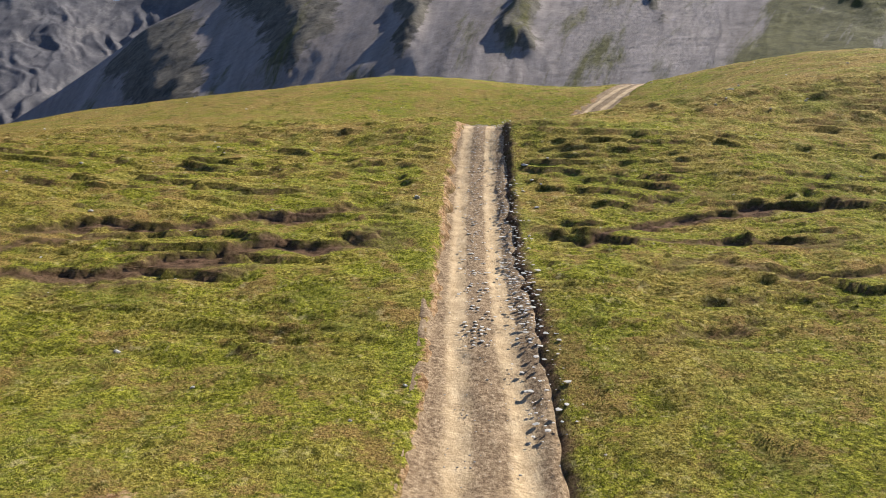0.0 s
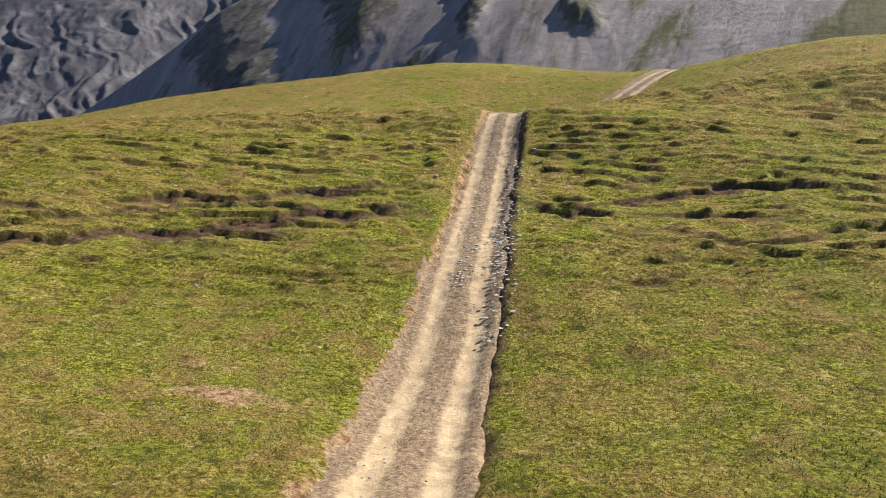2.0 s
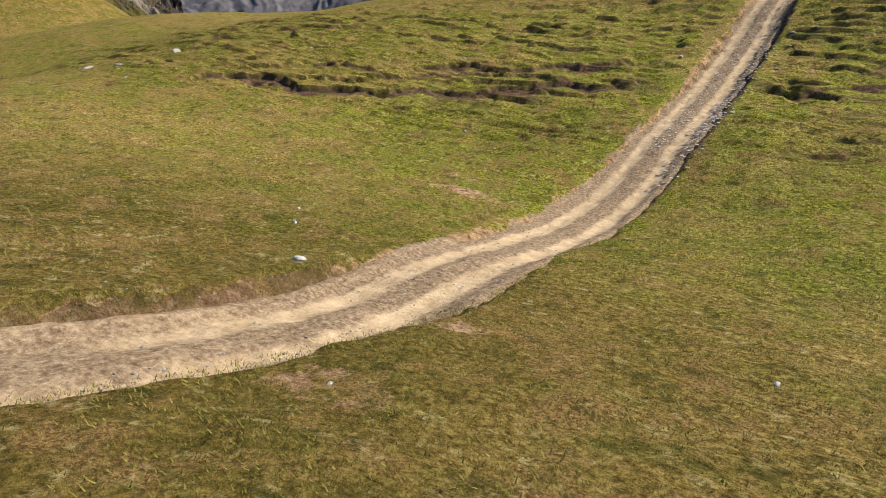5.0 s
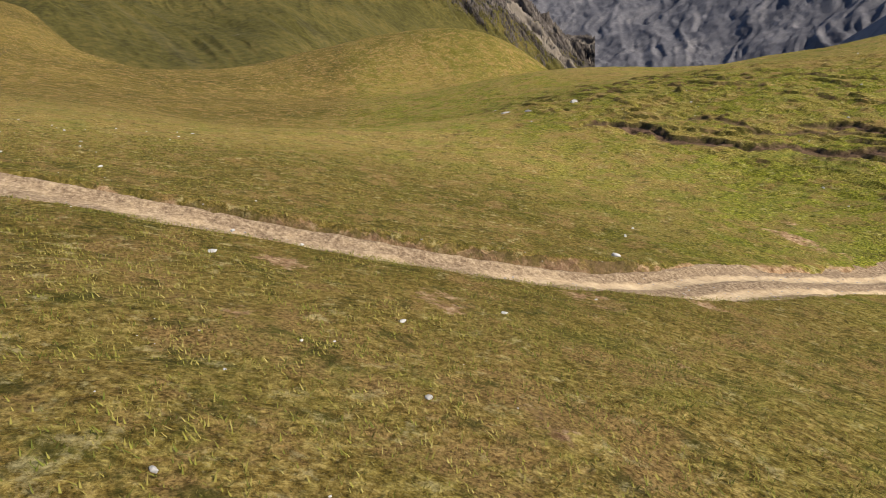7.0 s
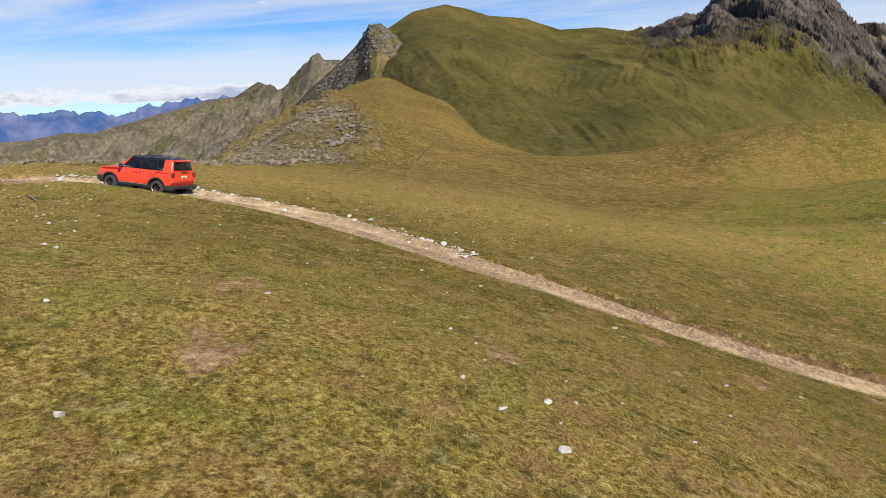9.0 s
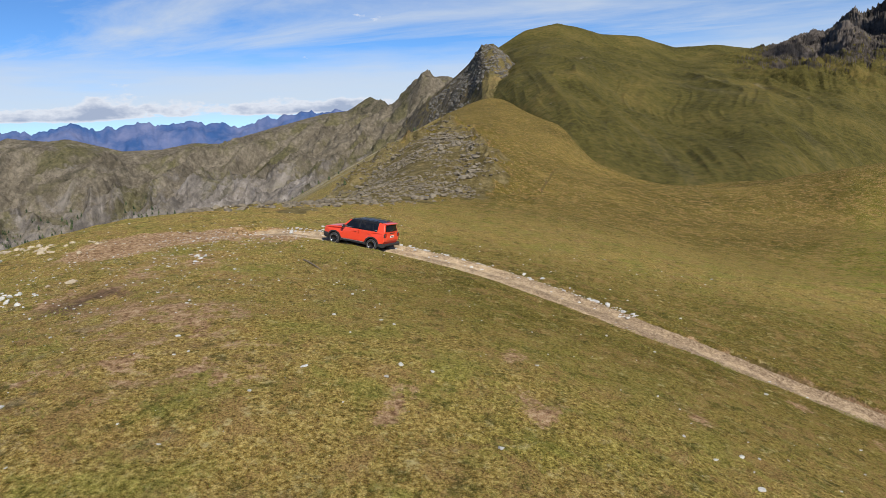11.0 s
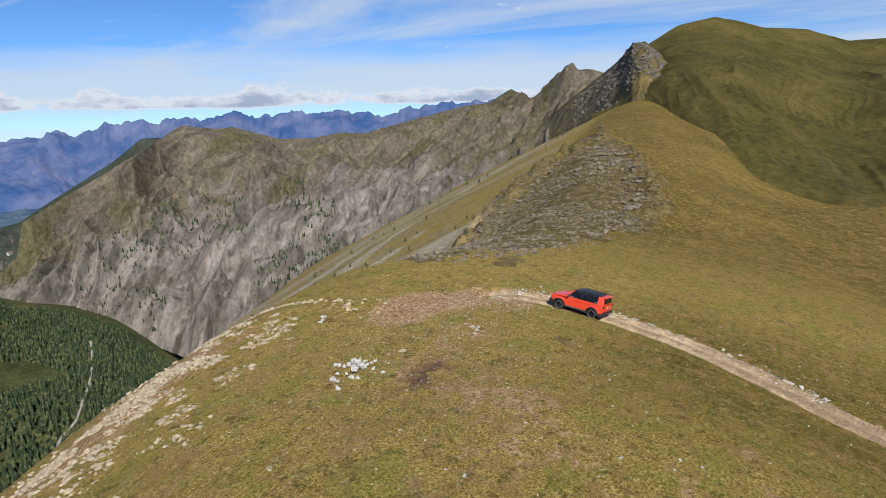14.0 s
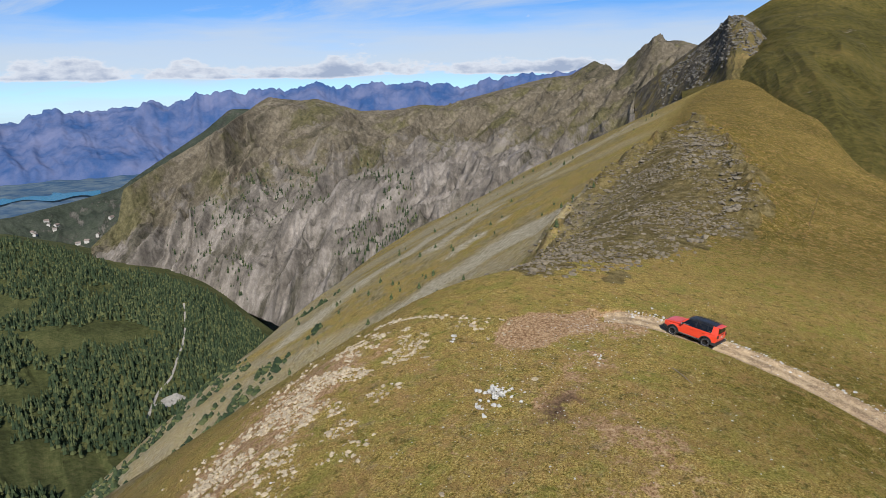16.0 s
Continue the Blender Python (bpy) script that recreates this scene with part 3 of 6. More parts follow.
def land(x, y, detail=True):
    """Ground height."""
    z = meadow_height(x, y)
    r = np.hypot(x + 20, y - 5)
    z = z - 0.30 * np.clip(r - 135, 0, None) * smooth(130, 220, r) * np.where(x < -60, smooth(-40, 10, y) * np.maximum(smooth(-320, -215, x), smooth(-5, 45, y)), 1)
    s = past_brink(x, y)
    w = 3.0
    soft_s = np.where(s > 3 * w, s, w * np.log1p(np.exp(np.clip(s, -60, 3 * w) / w)))
    z = z - (0.45 + 0.23 * smooth(-260, -60, x + 0.5 * (y + 60))) * soft_s - 0.0006 * smooth(-220, -60, x - 0.5 * (y + 60)) * np.clip(s - 40, 0, None) ** 2
    z = z - 0.0012 * np.clip(s - 150, 0, None) ** 2
    z = np.maximum(z, -420 + 0.02 * r)
    if detail:
        z = z + outcrop_rise(x, y)
        z = z + 0.25 * fbm(x * 0.12, y * 0.12, 4, 0.5, 3) * smooth(400, 20, r) + 0.10 * fbm(x * 0.7, y * 0.7, 3, 0.55, 8)
        z = z + 14 * fbm(x * 0.006, y * 0.006, 5, 0.55, 21) * smooth(40, 260, s)
        hummock = smooth(13, 18, y) * smooth(62, 40, y) * smooth(60, 30, np.abs(x)) + 0.14
        z = z + hummock * 0.17 * (ridged(x * 0.5 + 0.2 * y, y * 1.3, 3, 0.6, 17) - 1.0) * smooth(90, 60, np.abs(y))
        # turf in cushions with sharp creases between them
        cushion = smooth(8, 15, y) * smooth(52, 40, y) * smooth(60, 30, np.abs(x)) * smooth(-0.22, 0.12, fbm(x * 0.11, y * 0.2, 3, 0.5, 87))
        z = z - (cushion + 0.16) * 0.115 * (ridged(x * 0.55 + 0.15 * y, y * 1.15, 3, 0.55, 19) - 1.0) * smooth(90, 60, np.abs(y))
        # cattle terraces: the slope breaks into uneven little steps
        q = z / 0.42 + 2.2 * fbm(x * 0.10, y * 0.10, 3, 0.5, 81) + 0.22 * fbm(x * 0.5, y * 0.9, 3, 0.6, 83)
        q = q - np.floor(q)
        broken = smooth(-0.1, 0.25, fbm(x * 0.22, y * 0.45, 3, 0.6, 85)) * smooth(13, 17, y) * smooth(48, 40, y) * smooth(70, 40, np.abs(x))
        z = z + 0.23 * broken * (smooth(0.0, 0.07, q) - q)
    return z


def add_mesh(name, verts, faces, material, attrs=None, smooth_shade=True):
    me = bpy.data.meshes.new(name)
    verts, faces = np.asarray(verts, np.float32), np.asarray(faces, np.int32)
    n = faces.shape[1]
    me.vertices.add(len(verts))
    me.vertices.foreach_set("co", verts.ravel())
    me.loops.add(faces.size)
    me.loops.foreach_set("vertex_index", faces.ravel())
    me.polygons.add(len(faces))
    me.polygons.foreach_set("loop_start", np.arange(0, faces.size, n, dtype=np.int32))
    me.polygons.foreach_set("use_smooth", np.full(len(faces), smooth_shade))
    for key, v in (attrs or {}).items():
        me.attributes.new(key, "FLOAT", "POINT").data.foreach_set("value", np.asarray(v, np.float32).ravel())
    me.update(calc_edges=True)
    me.materials.append(material)
    return new(name, me)


def sheet(name, x, y, z, material, attrs=None):
    """A grid of quads from three 2D arrays."""
    ny, nx = x.shape
    i = np.arange(ny * nx).reshape(ny, nx)
    f = np.stack([i[:-1, :-1], i[:-1, 1:], i[1:, 1:], i[1:, :-1]], -1).reshape(-1, 4)
    return add_mesh(name, np.stack([x, y, z], -1).reshape(-1, 3), f, material, attrs)


def spaced(a, b, step, reach, grow=1.05):
    """Even steps from a to b, then ever longer ones out to the reach."""
    core = list(np.arange(a, b, step))
    lo, hi, s = [], [], step
    while (not hi) or hi[-1] < reach:
        s *= grow
        hi.append((hi[-1] if hi else core[-1]) + s)
        lo.append((lo[-1] if lo else core[0]) - s)
    return np.array(lo[::-1] + core + hi)


# ---- ground ----
rows_y = spaced(-57, 46, 0.2, 4600)
rows_y = np.sort(np.concatenate([rows_y, 0.5 * (rows_y[1:] + rows_y[:-1])[(rows_y[1:] > 11) & (rows_y[1:] < 36)]]))
GX, GY = np.meshgrid(spaced(-26, 30, 0.19, 4600), rows_y)
cols_x = GX[0]
GX, GY = np.meshgrid(np.concatenate([cols_x[cols_x < -206], np.arange(-206, -47, 1.3), cols_x[cols_x > -46]]), np.concatenate([rows_y[rows_y < -100], np.arange(-99, -62, 0.9), rows_y[rows_y > -61.5]]))
rd, ra = road_distance(GX, GY)
near_road = smooth(3.0, 1.6, np.abs(rd))
gz = land(GX, GY) * (1 - near_road) + land(GX, GY, False) * near_road
scarp, cut = scarp_height(GX, GY)
gz = gz + scarp * smooth(1.2, 2.6, np.abs(rd))
wavy = rd + 0.3 * fbm(GX * 0.8, GY * 0.8, 3, 0.6, 41)
half = 1.2 + 0.25 * smooth(2, -4, ra) * smooth(-24, -14, ra)
north_ = smooth(-2, 3, ra)
half = half - 0.13 * north_
gz = gz - (trench(ra) + 0.35) * smooth(half + 0.5, half - 0.2, np.abs(wavy - 0.16 * north_))
bare = np.exp(-((np.abs(rd) - half) / 0.45) ** 2) * np.where((rd > 0) & (ra > 4), 0.35, 0.75)
# worn ground: x, y, half sizes and how bare
BARE = ((-3.0, -43.8, 4.2, 2.5, 1.5), (6.6, -38.2, 3.6, 1.8, 0.5), (-6.4, -41.4, 3.6, 2.2, 0.9), (-2.7, 7.7, 2.4, 0.7, 0.6), (3.8, -7.8, 1.0, 0.6, 0.6), (-4.4, 9.3, 0.9, 0.5, 0.6), (9.5, -33.5, 4.0, 4.0, 0.45), (13.0, -30.5, 3.4, 4.5, 0.40), (1.5, -38.0, 5.0, 2.4, 0.45), (-7.5, -38.5, 3.5, 2.6, 0.6),
        (4.2, -11.2, 1.2, 0.5, 0.5), (6.0, -14.2, 1.1, 0.6, 0.45), (8.2, -17.4, 0.9, 0.5, 0.5), (2.4, -13.2, 1.0, 0.6, 0.5), (11.2, -21.4, 1.3, 0.7, 0.5), (9.0, -12.4, 0.8, 0.4, 0.45), (6.6, -8.8, 0.8, 0.4, 0.45), (13.2, -24.6, 1.4, 0.6, 0.5), (3.5, -4.6, 0.7, 0.4, 0.5), (12.2, -14.2, 0.7, 0.4, 0.4), (7.4, -22.6, 1.2, 0.6, 0.45))
patch = np.maximum.reduce([v * np.exp(-(((GX - px) / rx) ** 2 + ((GY - py) / ry) ** 2) ** 2) for px, py, rx, ry, v in BARE])
s_ = past_brink(GX, GY)
brim = smooth(-9, -1, s_) * smooth(9, 4, s_) * smooth(-4, 4, GX) * smooth(30, 22, GX) * 0.6
worn = 0.2 * smooth(-24, -34, GY) * smooth(-8, 2, GX) * smooth(-2, -8, s_)
bare = np.maximum.reduce([bare, patch, brim, worn])
olive = 0.95 * smooth(-12, -80, GX) * smooth(10, -10, GY + 0.25 * (GX + 30)) * smooth(14, -4, s_) + 0.5 * smooth(-60, -140, GX) * smooth(14, -4, s_) + 0.65 * smooth(2, 40, s_) * smooth(-60, 0, GX)
# slopes beside the track: darker olive turf that also paints in their grazing light
olive = olive + 0.25 * smooth(-24, -15, GY) * smooth(2, -5, GY) * smooth(15, 8, GX) * smooth(-2, 3, GX) + 0.8 * smooth(12, 0, GX) * smooth(-36, -26, GY) * smooth(8, -4, GY) * smooth(-30, -10, GX) + 0.35 * smooth(-8, -24, GX) * smooth(4, 14, GY)
ochre = smooth(-8, -22, GX) * smooth(16, -2, GY)
dry = 0.3 * np.exp(-((GY - 42) / 6) ** 2) + 0.40 * smooth(4, -8, GY) + 0.42 * smooth(-18, -34, GY) * smooth(-40, -5, GX) + 0.2 * smooth(-26, -36, GY) * smooth(-4, 8, GX) + 0.3 * ochre + 0.1 * smooth(0, 20, s_) - 0.30 * smooth(4, 14, GY) * smooth(40, 36, GY)
scree = 0.5 * smooth(2.0, 25, s_) * smooth(0.0, 0.25, fbm(GX * 0.02 + 5, GY * 0.005 + GX * 0.003, 4, 0.55, 55)) * smooth(-20, -70, GX)
# pale tongues of scree on the flank: line and half width
for line, wide in ((((-133, -97), (-134, -110), (-127, -122), (-114, -138)), 12.0), (((-200, -147), (-186, -153), (-172, -160)), 6.0), (((-202, -183), (-186, -189), (-166, -200), (-146, -212)), 9.0),
                   (((-168, -127), (-158, -134), (-150, -138)), 3.0), (((-330, -128), (-280, -136), (-240, -146)), 6.0)):
    m = (GX > -360) & (GX < -90) & (GY < -80) & (GY > -240)
    gap_ = line_distance(GX[m], GY[m], catmull(line, 2.0)) + 7 * fbm(GX[m] * 0.09, GY[m] * 0.09, 3, 0.6, 65)
    scree[m] = np.maximum(scree[m], smooth(1.1 * wide, 0.6 * wide, gap_))


def inside(px, py, ring):
    """Whether plan points lie within a ring."""
    hit_ = np.zeros(np.shape(px), bool)
    for (ax, ay), (bx, by) in zip(ring, ring[1:] + ring[:1]):
        hit_ ^= ((ay > py) != (by > py)) & (px < (bx - ax) * (py - ay) / (by - ay) + ax)
    return hit_


jx, jy = GX + 14 * fbm(GX * 0.08, GY * 0.08, 3, 0.6, 57), GY + 7 * fbm(GX * 0.1, GY * 0.1, 3, 0.6, 58)
scree = np.clip(scree, 0, 1)
heath = 0.8 * inside(jx, jy, OUTCROP)
cut = np.maximum(cut, 0.9 * smooth(1.05, 1.25, wavy) * smooth(2.0, 1.6, wavy) * smooth(2, 8, GY) * smooth(44, 36, GY))
gz = gz - (0.14 - 0.10 * smooth(13, 17, GY) * smooth(30, 25, GY)) * smooth(0.9, 1.2, wavy) * smooth(1.85, 1.6, wavy) * smooth(2, 8, GY) * smooth(44, 36, GY)
cut = np.maximum(cut, 0.95 * np.exp(-((GX - 7.6) / 2.6) ** 2 - ((GY + 37.4) / 1.1) ** 2) * smooth(-0.3, 0.1, fbm(GX * 1.1, GY * 1.1, 3, 0.6, 59)))
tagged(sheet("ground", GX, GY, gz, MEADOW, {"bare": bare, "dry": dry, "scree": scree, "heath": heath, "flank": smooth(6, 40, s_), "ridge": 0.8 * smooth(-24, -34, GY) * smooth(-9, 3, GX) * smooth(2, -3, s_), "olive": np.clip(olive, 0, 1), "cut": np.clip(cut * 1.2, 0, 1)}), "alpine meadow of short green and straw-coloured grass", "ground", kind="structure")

# the track, a strip of its own
across = np.linspace(-2.4, 2.4, 41)
tang = np.gradient(ROAD, axis=0)
tang /= np.linalg.norm(tang, axis=1)[:, None]
RX = ROAD[:, 0][:, None] - tang[:, 1][:, None] * -across[None] * -1
RY = ROAD[:, 1][:, None] + tang[:, 0][:, None] * -across[None] * -1
mid_z = land(ROAD[:, 0], ROAD[:, 1], False)
mid_z = np.convolve(np.pad(mid_z, 12, mode="edge"), np.ones(25) / 25, "valid")
RZ = 0.5 * mid_z[:, None] + 0.5 * land(RX, RY, False) - trench(ROAD[:, 1])[:, None] * np.ones_like(RX)
lane = np.abs(across[None] + 0.1 - smooth(-3, 3, RY) * (0.18 + 0.17 * smooth(17, 11, RY)))
wheel = 0.92 * smooth(0.22, 0.5, lane) * (1 - 0.9 * smooth(0.8, 1.05, lane))
bedded = smooth(-3, -9, RY)
wheel = wheel * (1 - 0.75 * bedded) + (0.18 + 0.27 * smooth(-18, -28, RY)) * bedded
wob_ = 0.2 * fbm(RX * 0.5, RY * 0.5, 3, 0.6, 61)
RZ = RZ - 0.07 * np.exp(-((lane - 0.66) / 0.33) ** 2) + 0.06 * fbm(RX * 2.2, RY * 2.2, 4, 0.6, 71) + 0.10 * smooth(1.05, 1.5, np.abs(across[None] + wob_)) - 0.55 * smooth(1.5, 2.2, np.abs(across[None] + 0.5 * wob_)) - 0.4 * smooth(len(ROAD) - 12, len(ROAD) - 1, np.arange(len(ROAD)))[:, None]
tagged(sheet("road", RX, RY, RZ, DIRT, {"wheel": wheel}), "rutted pale dirt track with stony middle across the meadow", "track", kind="structure")


# ---- mountains ----
HUB, TURN = np.array((31.0, -22.5)), 0.9855


def mountain(name, label, sky_line, foot_r, foot_z, material, seed, rough, columns=400, rows_=120, bend=0.8, grain=1 / 160.0, green=None, spurs=1.0, shear=0.0, crag=None, ribs=(), jag=0.0, lumps=0.8, steep=0.0):
    """A range given by its skyline (bearing from north to west in degrees, distance, height); its near face runs down to the foot, its back drops off."""
    az = np.array([s[0] for s in sky_line], float) * TURN
    order = np.argsort(az)
    a = np.linspace(az.min(), az.max(), columns)
    crest_r = np.interp(a, az[order], np.array([s[1] for s in sky_line], float)[order])
    crest_z = np.interp(a, az[order], np.array([s[2] for s in sky_line], float)[order])
    kern = np.ones(5) / 5
    crest_z = np.convolve(np.pad(crest_z, 2, mode="edge"), kern, "valid")
    crest_z = crest_z + jag * fbm(a * 0.9, a * 0 + 0.3, 5, 0.6, seed + 21)
    wide_ = max(3, columns // 7) | 1
    bell = np.hanning(wide_ + 2)[1:-1] / np.hanning(wide_ + 2).sum()
    fr, fz = (np.convolve(np.pad(np.interp(a / TURN, *zip(*sorted(f))), wide_ // 2, mode="edge"), bell, "valid") for f in (foot_r, foot_z))
    back = np.linspace(-0.25, 0, 10, endpoint=False)
    s = np.concatenate([back, np.linspace(0, 1, rows_)])[:, None]
    r = crest_r[None] + (fr - crest_r)[None] * s
    fall = np.where(s >= 0, np.abs(s) ** bend, np.abs(s) * 1.3)
    broad = np.convolve(np.pad(crest_z, wide_ // 2, mode="edge"), bell, "valid")
    z = broad[None] + (fz - broad)[None] * fall + (crest_z - broad)[None] * np.clip(1 - np.abs(s), 0, 1) ** 3
    A = np.radians(a)[None] * np.ones_like(r)
    x, y = HUB[0] - np.sin(A) * r, HUB[1] + np.cos(A) * r
    arc = A * crest_r.mean()
    down = r + steep * z
    env = smooth(0, 0.12, np.abs(s)) * smooth(1.02, 0.85, s) * np.where(s < 0, 0.15, 1.0) + 0.03
    gully = ridged(arc * grain * 1.3 + shear * down * grain + 0.6 * fbm(x * grain, y * grain, 3, 0.5, seed), down * grain * 0.35, 5, 0.55, seed + 3) - 1.05
    lump = fbm(x * grain * 0.7, y * grain * 0.7, 6, 0.55, seed + 9)
    z = z + rough * env * (spurs * gully + lumps * lump) + rough * 0.03 * (ridged(arc * grain * 6, r * grain * 2, 3, 0.6, seed + 5) - 1)
    if crag is not None:
        z = z + env * crag(A * 180 / np.pi / TURN, s * np.ones_like(z)) * (ridged(arc * 0.016 - 0.015 * r, r * 0.007, 5, 0.68, seed + 7) - 1.1)
    rib = np.zeros_like(z)
    for at_, wide, end, high in ribs:
        side = (A * 180 / np.pi / TURN - at_ + 2.4 * fbm(arc * 0.008, r * 0.008, 3, 0.55, seed + 11)) / (wide * (0.55 + 0.6 * np.clip(1 - s / end, 0, 1)))
        one = np.exp(-side ** 2) * smooth(end, end - 0.22, s + 0.12 * fbm(arc * 0.02, r * 0.02, 3, 0.6, seed + 12)) * smooth(-0.05, 0.1, s)
        z = z + high * one * (0.6 + 0.6 * ridged(arc * 0.02 + 0.008 * r, r * 0.014, 4, 0.6, seed + 13))
        rib = np.maximum(rib, one)
    g = np.zeros_like(z) if green is None else green(A * 180 / np.pi / TURN, s * np.ones_like(z), z)
    return tagged(sheet(name, x[:, ::-1], y[:, ::-1], z[:, ::-1], material, {"green": g[:, ::-1], "rib": rib[:, ::-1], "across": arc[:, ::-1], "down": down[:, ::-1]}), label, "mountain", kind="structure")


GREY_FACE = spur_material()
SCREE_FACE = scree_material()
GREEN_FACE = mountain_material("grassy_mountain", (0.030, 0.024, 0.020), (0.17, 0.14, 0.115), (0.080, 0.068, 0.017), 0.3, 1.2, -0.9, (0.25, 0.205, 0.155))
CRAG_FACE = mountain_material("crag_rock", (0.040, 0.033, 0.024), (0.20, 0.165, 0.118), (0.115, 0.092, 0.033), 0.04, 5.0, 0.3)
WALL_FACE = wall_material()

mountain("mountain_spur", "grey rocky mountain spur with gullies and scree", ((152.5, 1250, -200), (150.3, 1290, -165), (149.7, 1300, -112), (149.1, 1300, -104), (144.0, 1400, -46), (141.7, 1450, -15), (140, 1600, 10), (137.8, 1700, 46),
         (135.5, 1720, 36), (133.9, 1750, 40), (130.3, 1800, 6), (127.5, 1850, 6), (125.2, 1900, 18), (123, 1950, 12), (121.1, 2000, 31), (118.2, 2000, 54), (114.4, 2100, 87), (112.5, 2100, 91), (110.6, 2100, 131),
         (108.8, 1900, 92), (106.1, 1700, 150), (103.8, 1600, 141), (101, 1500, 110), (96, 1400, 80)),
         ((96, 560), (110, 560), (127, 700), (135, 850), (141, 1120), (147, 1180), (153, 1180)), ((96, -60), (110, -130), (127, -230), (135, -300), (141, -315), (147, -285), (153, -270)), GREY_FACE, 5, 38, 800, 260, 0.85, 1 / 105,
         green=lambda az_, s_, z_: 0.55 * smooth(126, 108, az_) + 0.75 * smooth(0.62, 0.25, s_) - 0.45, shear=0.62, spurs=1.1, lumps=0.55, steep=1.3)
mountain("crag_ridge", "weathered rock crag on the shoulder of the ridge", ((107.5, 800, 30), (106, 780, 47), (103.5, 750, 70), (102, 690, 80), (100.8, 620, 89), (99.8, 610, 89), (98.6, 600, 77), (97.4, 585, 58), (96.3, 560, 38), (95, 540, 12)),
         ((95, 470), (97.2, 450), (98, 430), (100, 400), (103, 420), (107.5, 520)), ((95, 6), (97.2, 24), (98, 26), (100, 22), (103, 2), (107.5, -48)), CRAG_FACE, 15, 5, 340, 190, 0.95, 1 / 24, spurs=0.5,
         green=lambda az_, s_, z_: 0.45 * smooth(0.35, 0.8, s_) + 0.9 * smooth(98.6, 97.2, az_) + 0.0 * z_)
mountain("green_mountain", "broad grass-covered mountain with worn earth patches", ((104, 760, 50), (101, 790, 92), (99.5, 800, 107), (97.3, 830, 128), (94.6, 850, 137), (92.5, 870, 131), (91.1, 900, 127), (88.2, 950, 126), (85.4, 1000, 113),
         (82.4, 1050, 117), (78.9, 1150, 113), (75.1, 1200, 114), (73.7, 1200, 138), (72.3, 1250, 152), (71.0, 1250, 160), (69.6, 1250, 155), (68.0, 1250, 140), (65, 1250, 92), (62.8, 1250, 62), (59.5, 1250, 20), (56.6, 1250, -30), (53, 1250, -80)),
         ((53, 500), (70, 340), (78, 240), (88, 232), (95, 265), (99, 370), (104, 520)), ((53, -120), (70, -50), (78, -12), (88, -6), (95, 6), (99, 20), (104, 20)), GREEN_FACE, 25, 22, 760, 220, 1.0, 1 / 300,
         green=lambda az_, s_, z_: 0.35 - 1.0 * smooth(86, 74, az_) * smooth(0.7, 0.2, s_) + 0 * z_, spurs=0.5, shear=-0.6, crag=lambda az_, s_: 30 * smooth(84, 74, az_) * smooth(0.7, 0.25, s_) * smooth(0.0, 0.12, s_))
mountain("north_wall", "dark rock wall of a high mountain with painted-in shade", ((70, 2600, 60), (64, 2600, 95), (61.8, 2600, 108), (58.0, 2600, 92), (54.4, 2600, 122), (50.4, 2500, 128), (41.6, 2300, 150), (36, 2250, 225), (33.1, 2200, 252), (29, 2200, 275),
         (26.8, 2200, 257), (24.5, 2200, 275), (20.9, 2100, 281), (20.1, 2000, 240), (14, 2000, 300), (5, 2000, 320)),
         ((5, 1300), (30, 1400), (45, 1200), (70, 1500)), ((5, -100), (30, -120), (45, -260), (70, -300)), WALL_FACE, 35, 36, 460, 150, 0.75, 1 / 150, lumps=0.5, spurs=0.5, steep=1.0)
mountain("scree_mountain", "dark scree mountain with grassy tongues", ((40, 1500, -170), (35, 1450, -70), (30, 1350, 22), (25, 1300, 112), (20, 1300, 182), (15, 1250, 235), (0, 1100, 270), (-15, 1000, 250), (-25, 950, 230), (-45, 900, 210)),
         ((40, 900), (25, 650), (5, 420), (-20, 380), (-45, 380)), ((40, -190), (25, -80), (5, -12), (-20, 2), (-45, 10)), SCREE_FACE, 45, 9, 460, 170, 0.95, 1 / 220,
         green=lambda az_, s_, z_: 0.6 * smooth(-16, -24, az_) + 0.25 * smooth(0.55, 0.95, s_), spurs=0.3, shear=0.45,
         ribs=((24, 2.4, 0.72, 6), (15, 3.0, 0.76, 7), (5.5, 1.5, 0.80, 8), (-3.0, 2.1, 0.86, 10), (-13.5, 0.6, 0.7, 4), (-27, 4.0, 0.62, 8)))


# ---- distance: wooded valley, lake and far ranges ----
# aerial haze is painted: bluish base colours that also glow a little
def painted_haze_material(name, dark, light, glow, scale):
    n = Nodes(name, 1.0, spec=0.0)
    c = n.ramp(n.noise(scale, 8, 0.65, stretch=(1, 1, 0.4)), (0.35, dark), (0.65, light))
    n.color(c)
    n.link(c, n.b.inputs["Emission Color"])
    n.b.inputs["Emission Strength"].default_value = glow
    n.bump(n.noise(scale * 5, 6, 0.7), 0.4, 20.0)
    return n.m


HAZE_BLUE = painted_haze_material("haze_painted_range", (0.030, 0.064, 0.155), (0.105, 0.120, 0.20), 0.34, 0.006)
FAR_VALLEY = painted_haze_material("haze_painted_valley", (0.03, 0.065, 0.12), (0.11, 0.14, 0.16), 0.22, 0.012)
WOOD_FLOOR = mountain_material("forest_floor", (0.04, 0.044, 0.018), (0.10, 0.098, 0.04), (0.070, 0.076, 0.026), 0.7)
WOODED = mountain_material("wooded_spur_side", (0.06, 0.058, 0.045), (0.24, 0.215, 0.18), (0.042, 0.050, 0.034), 0.12)

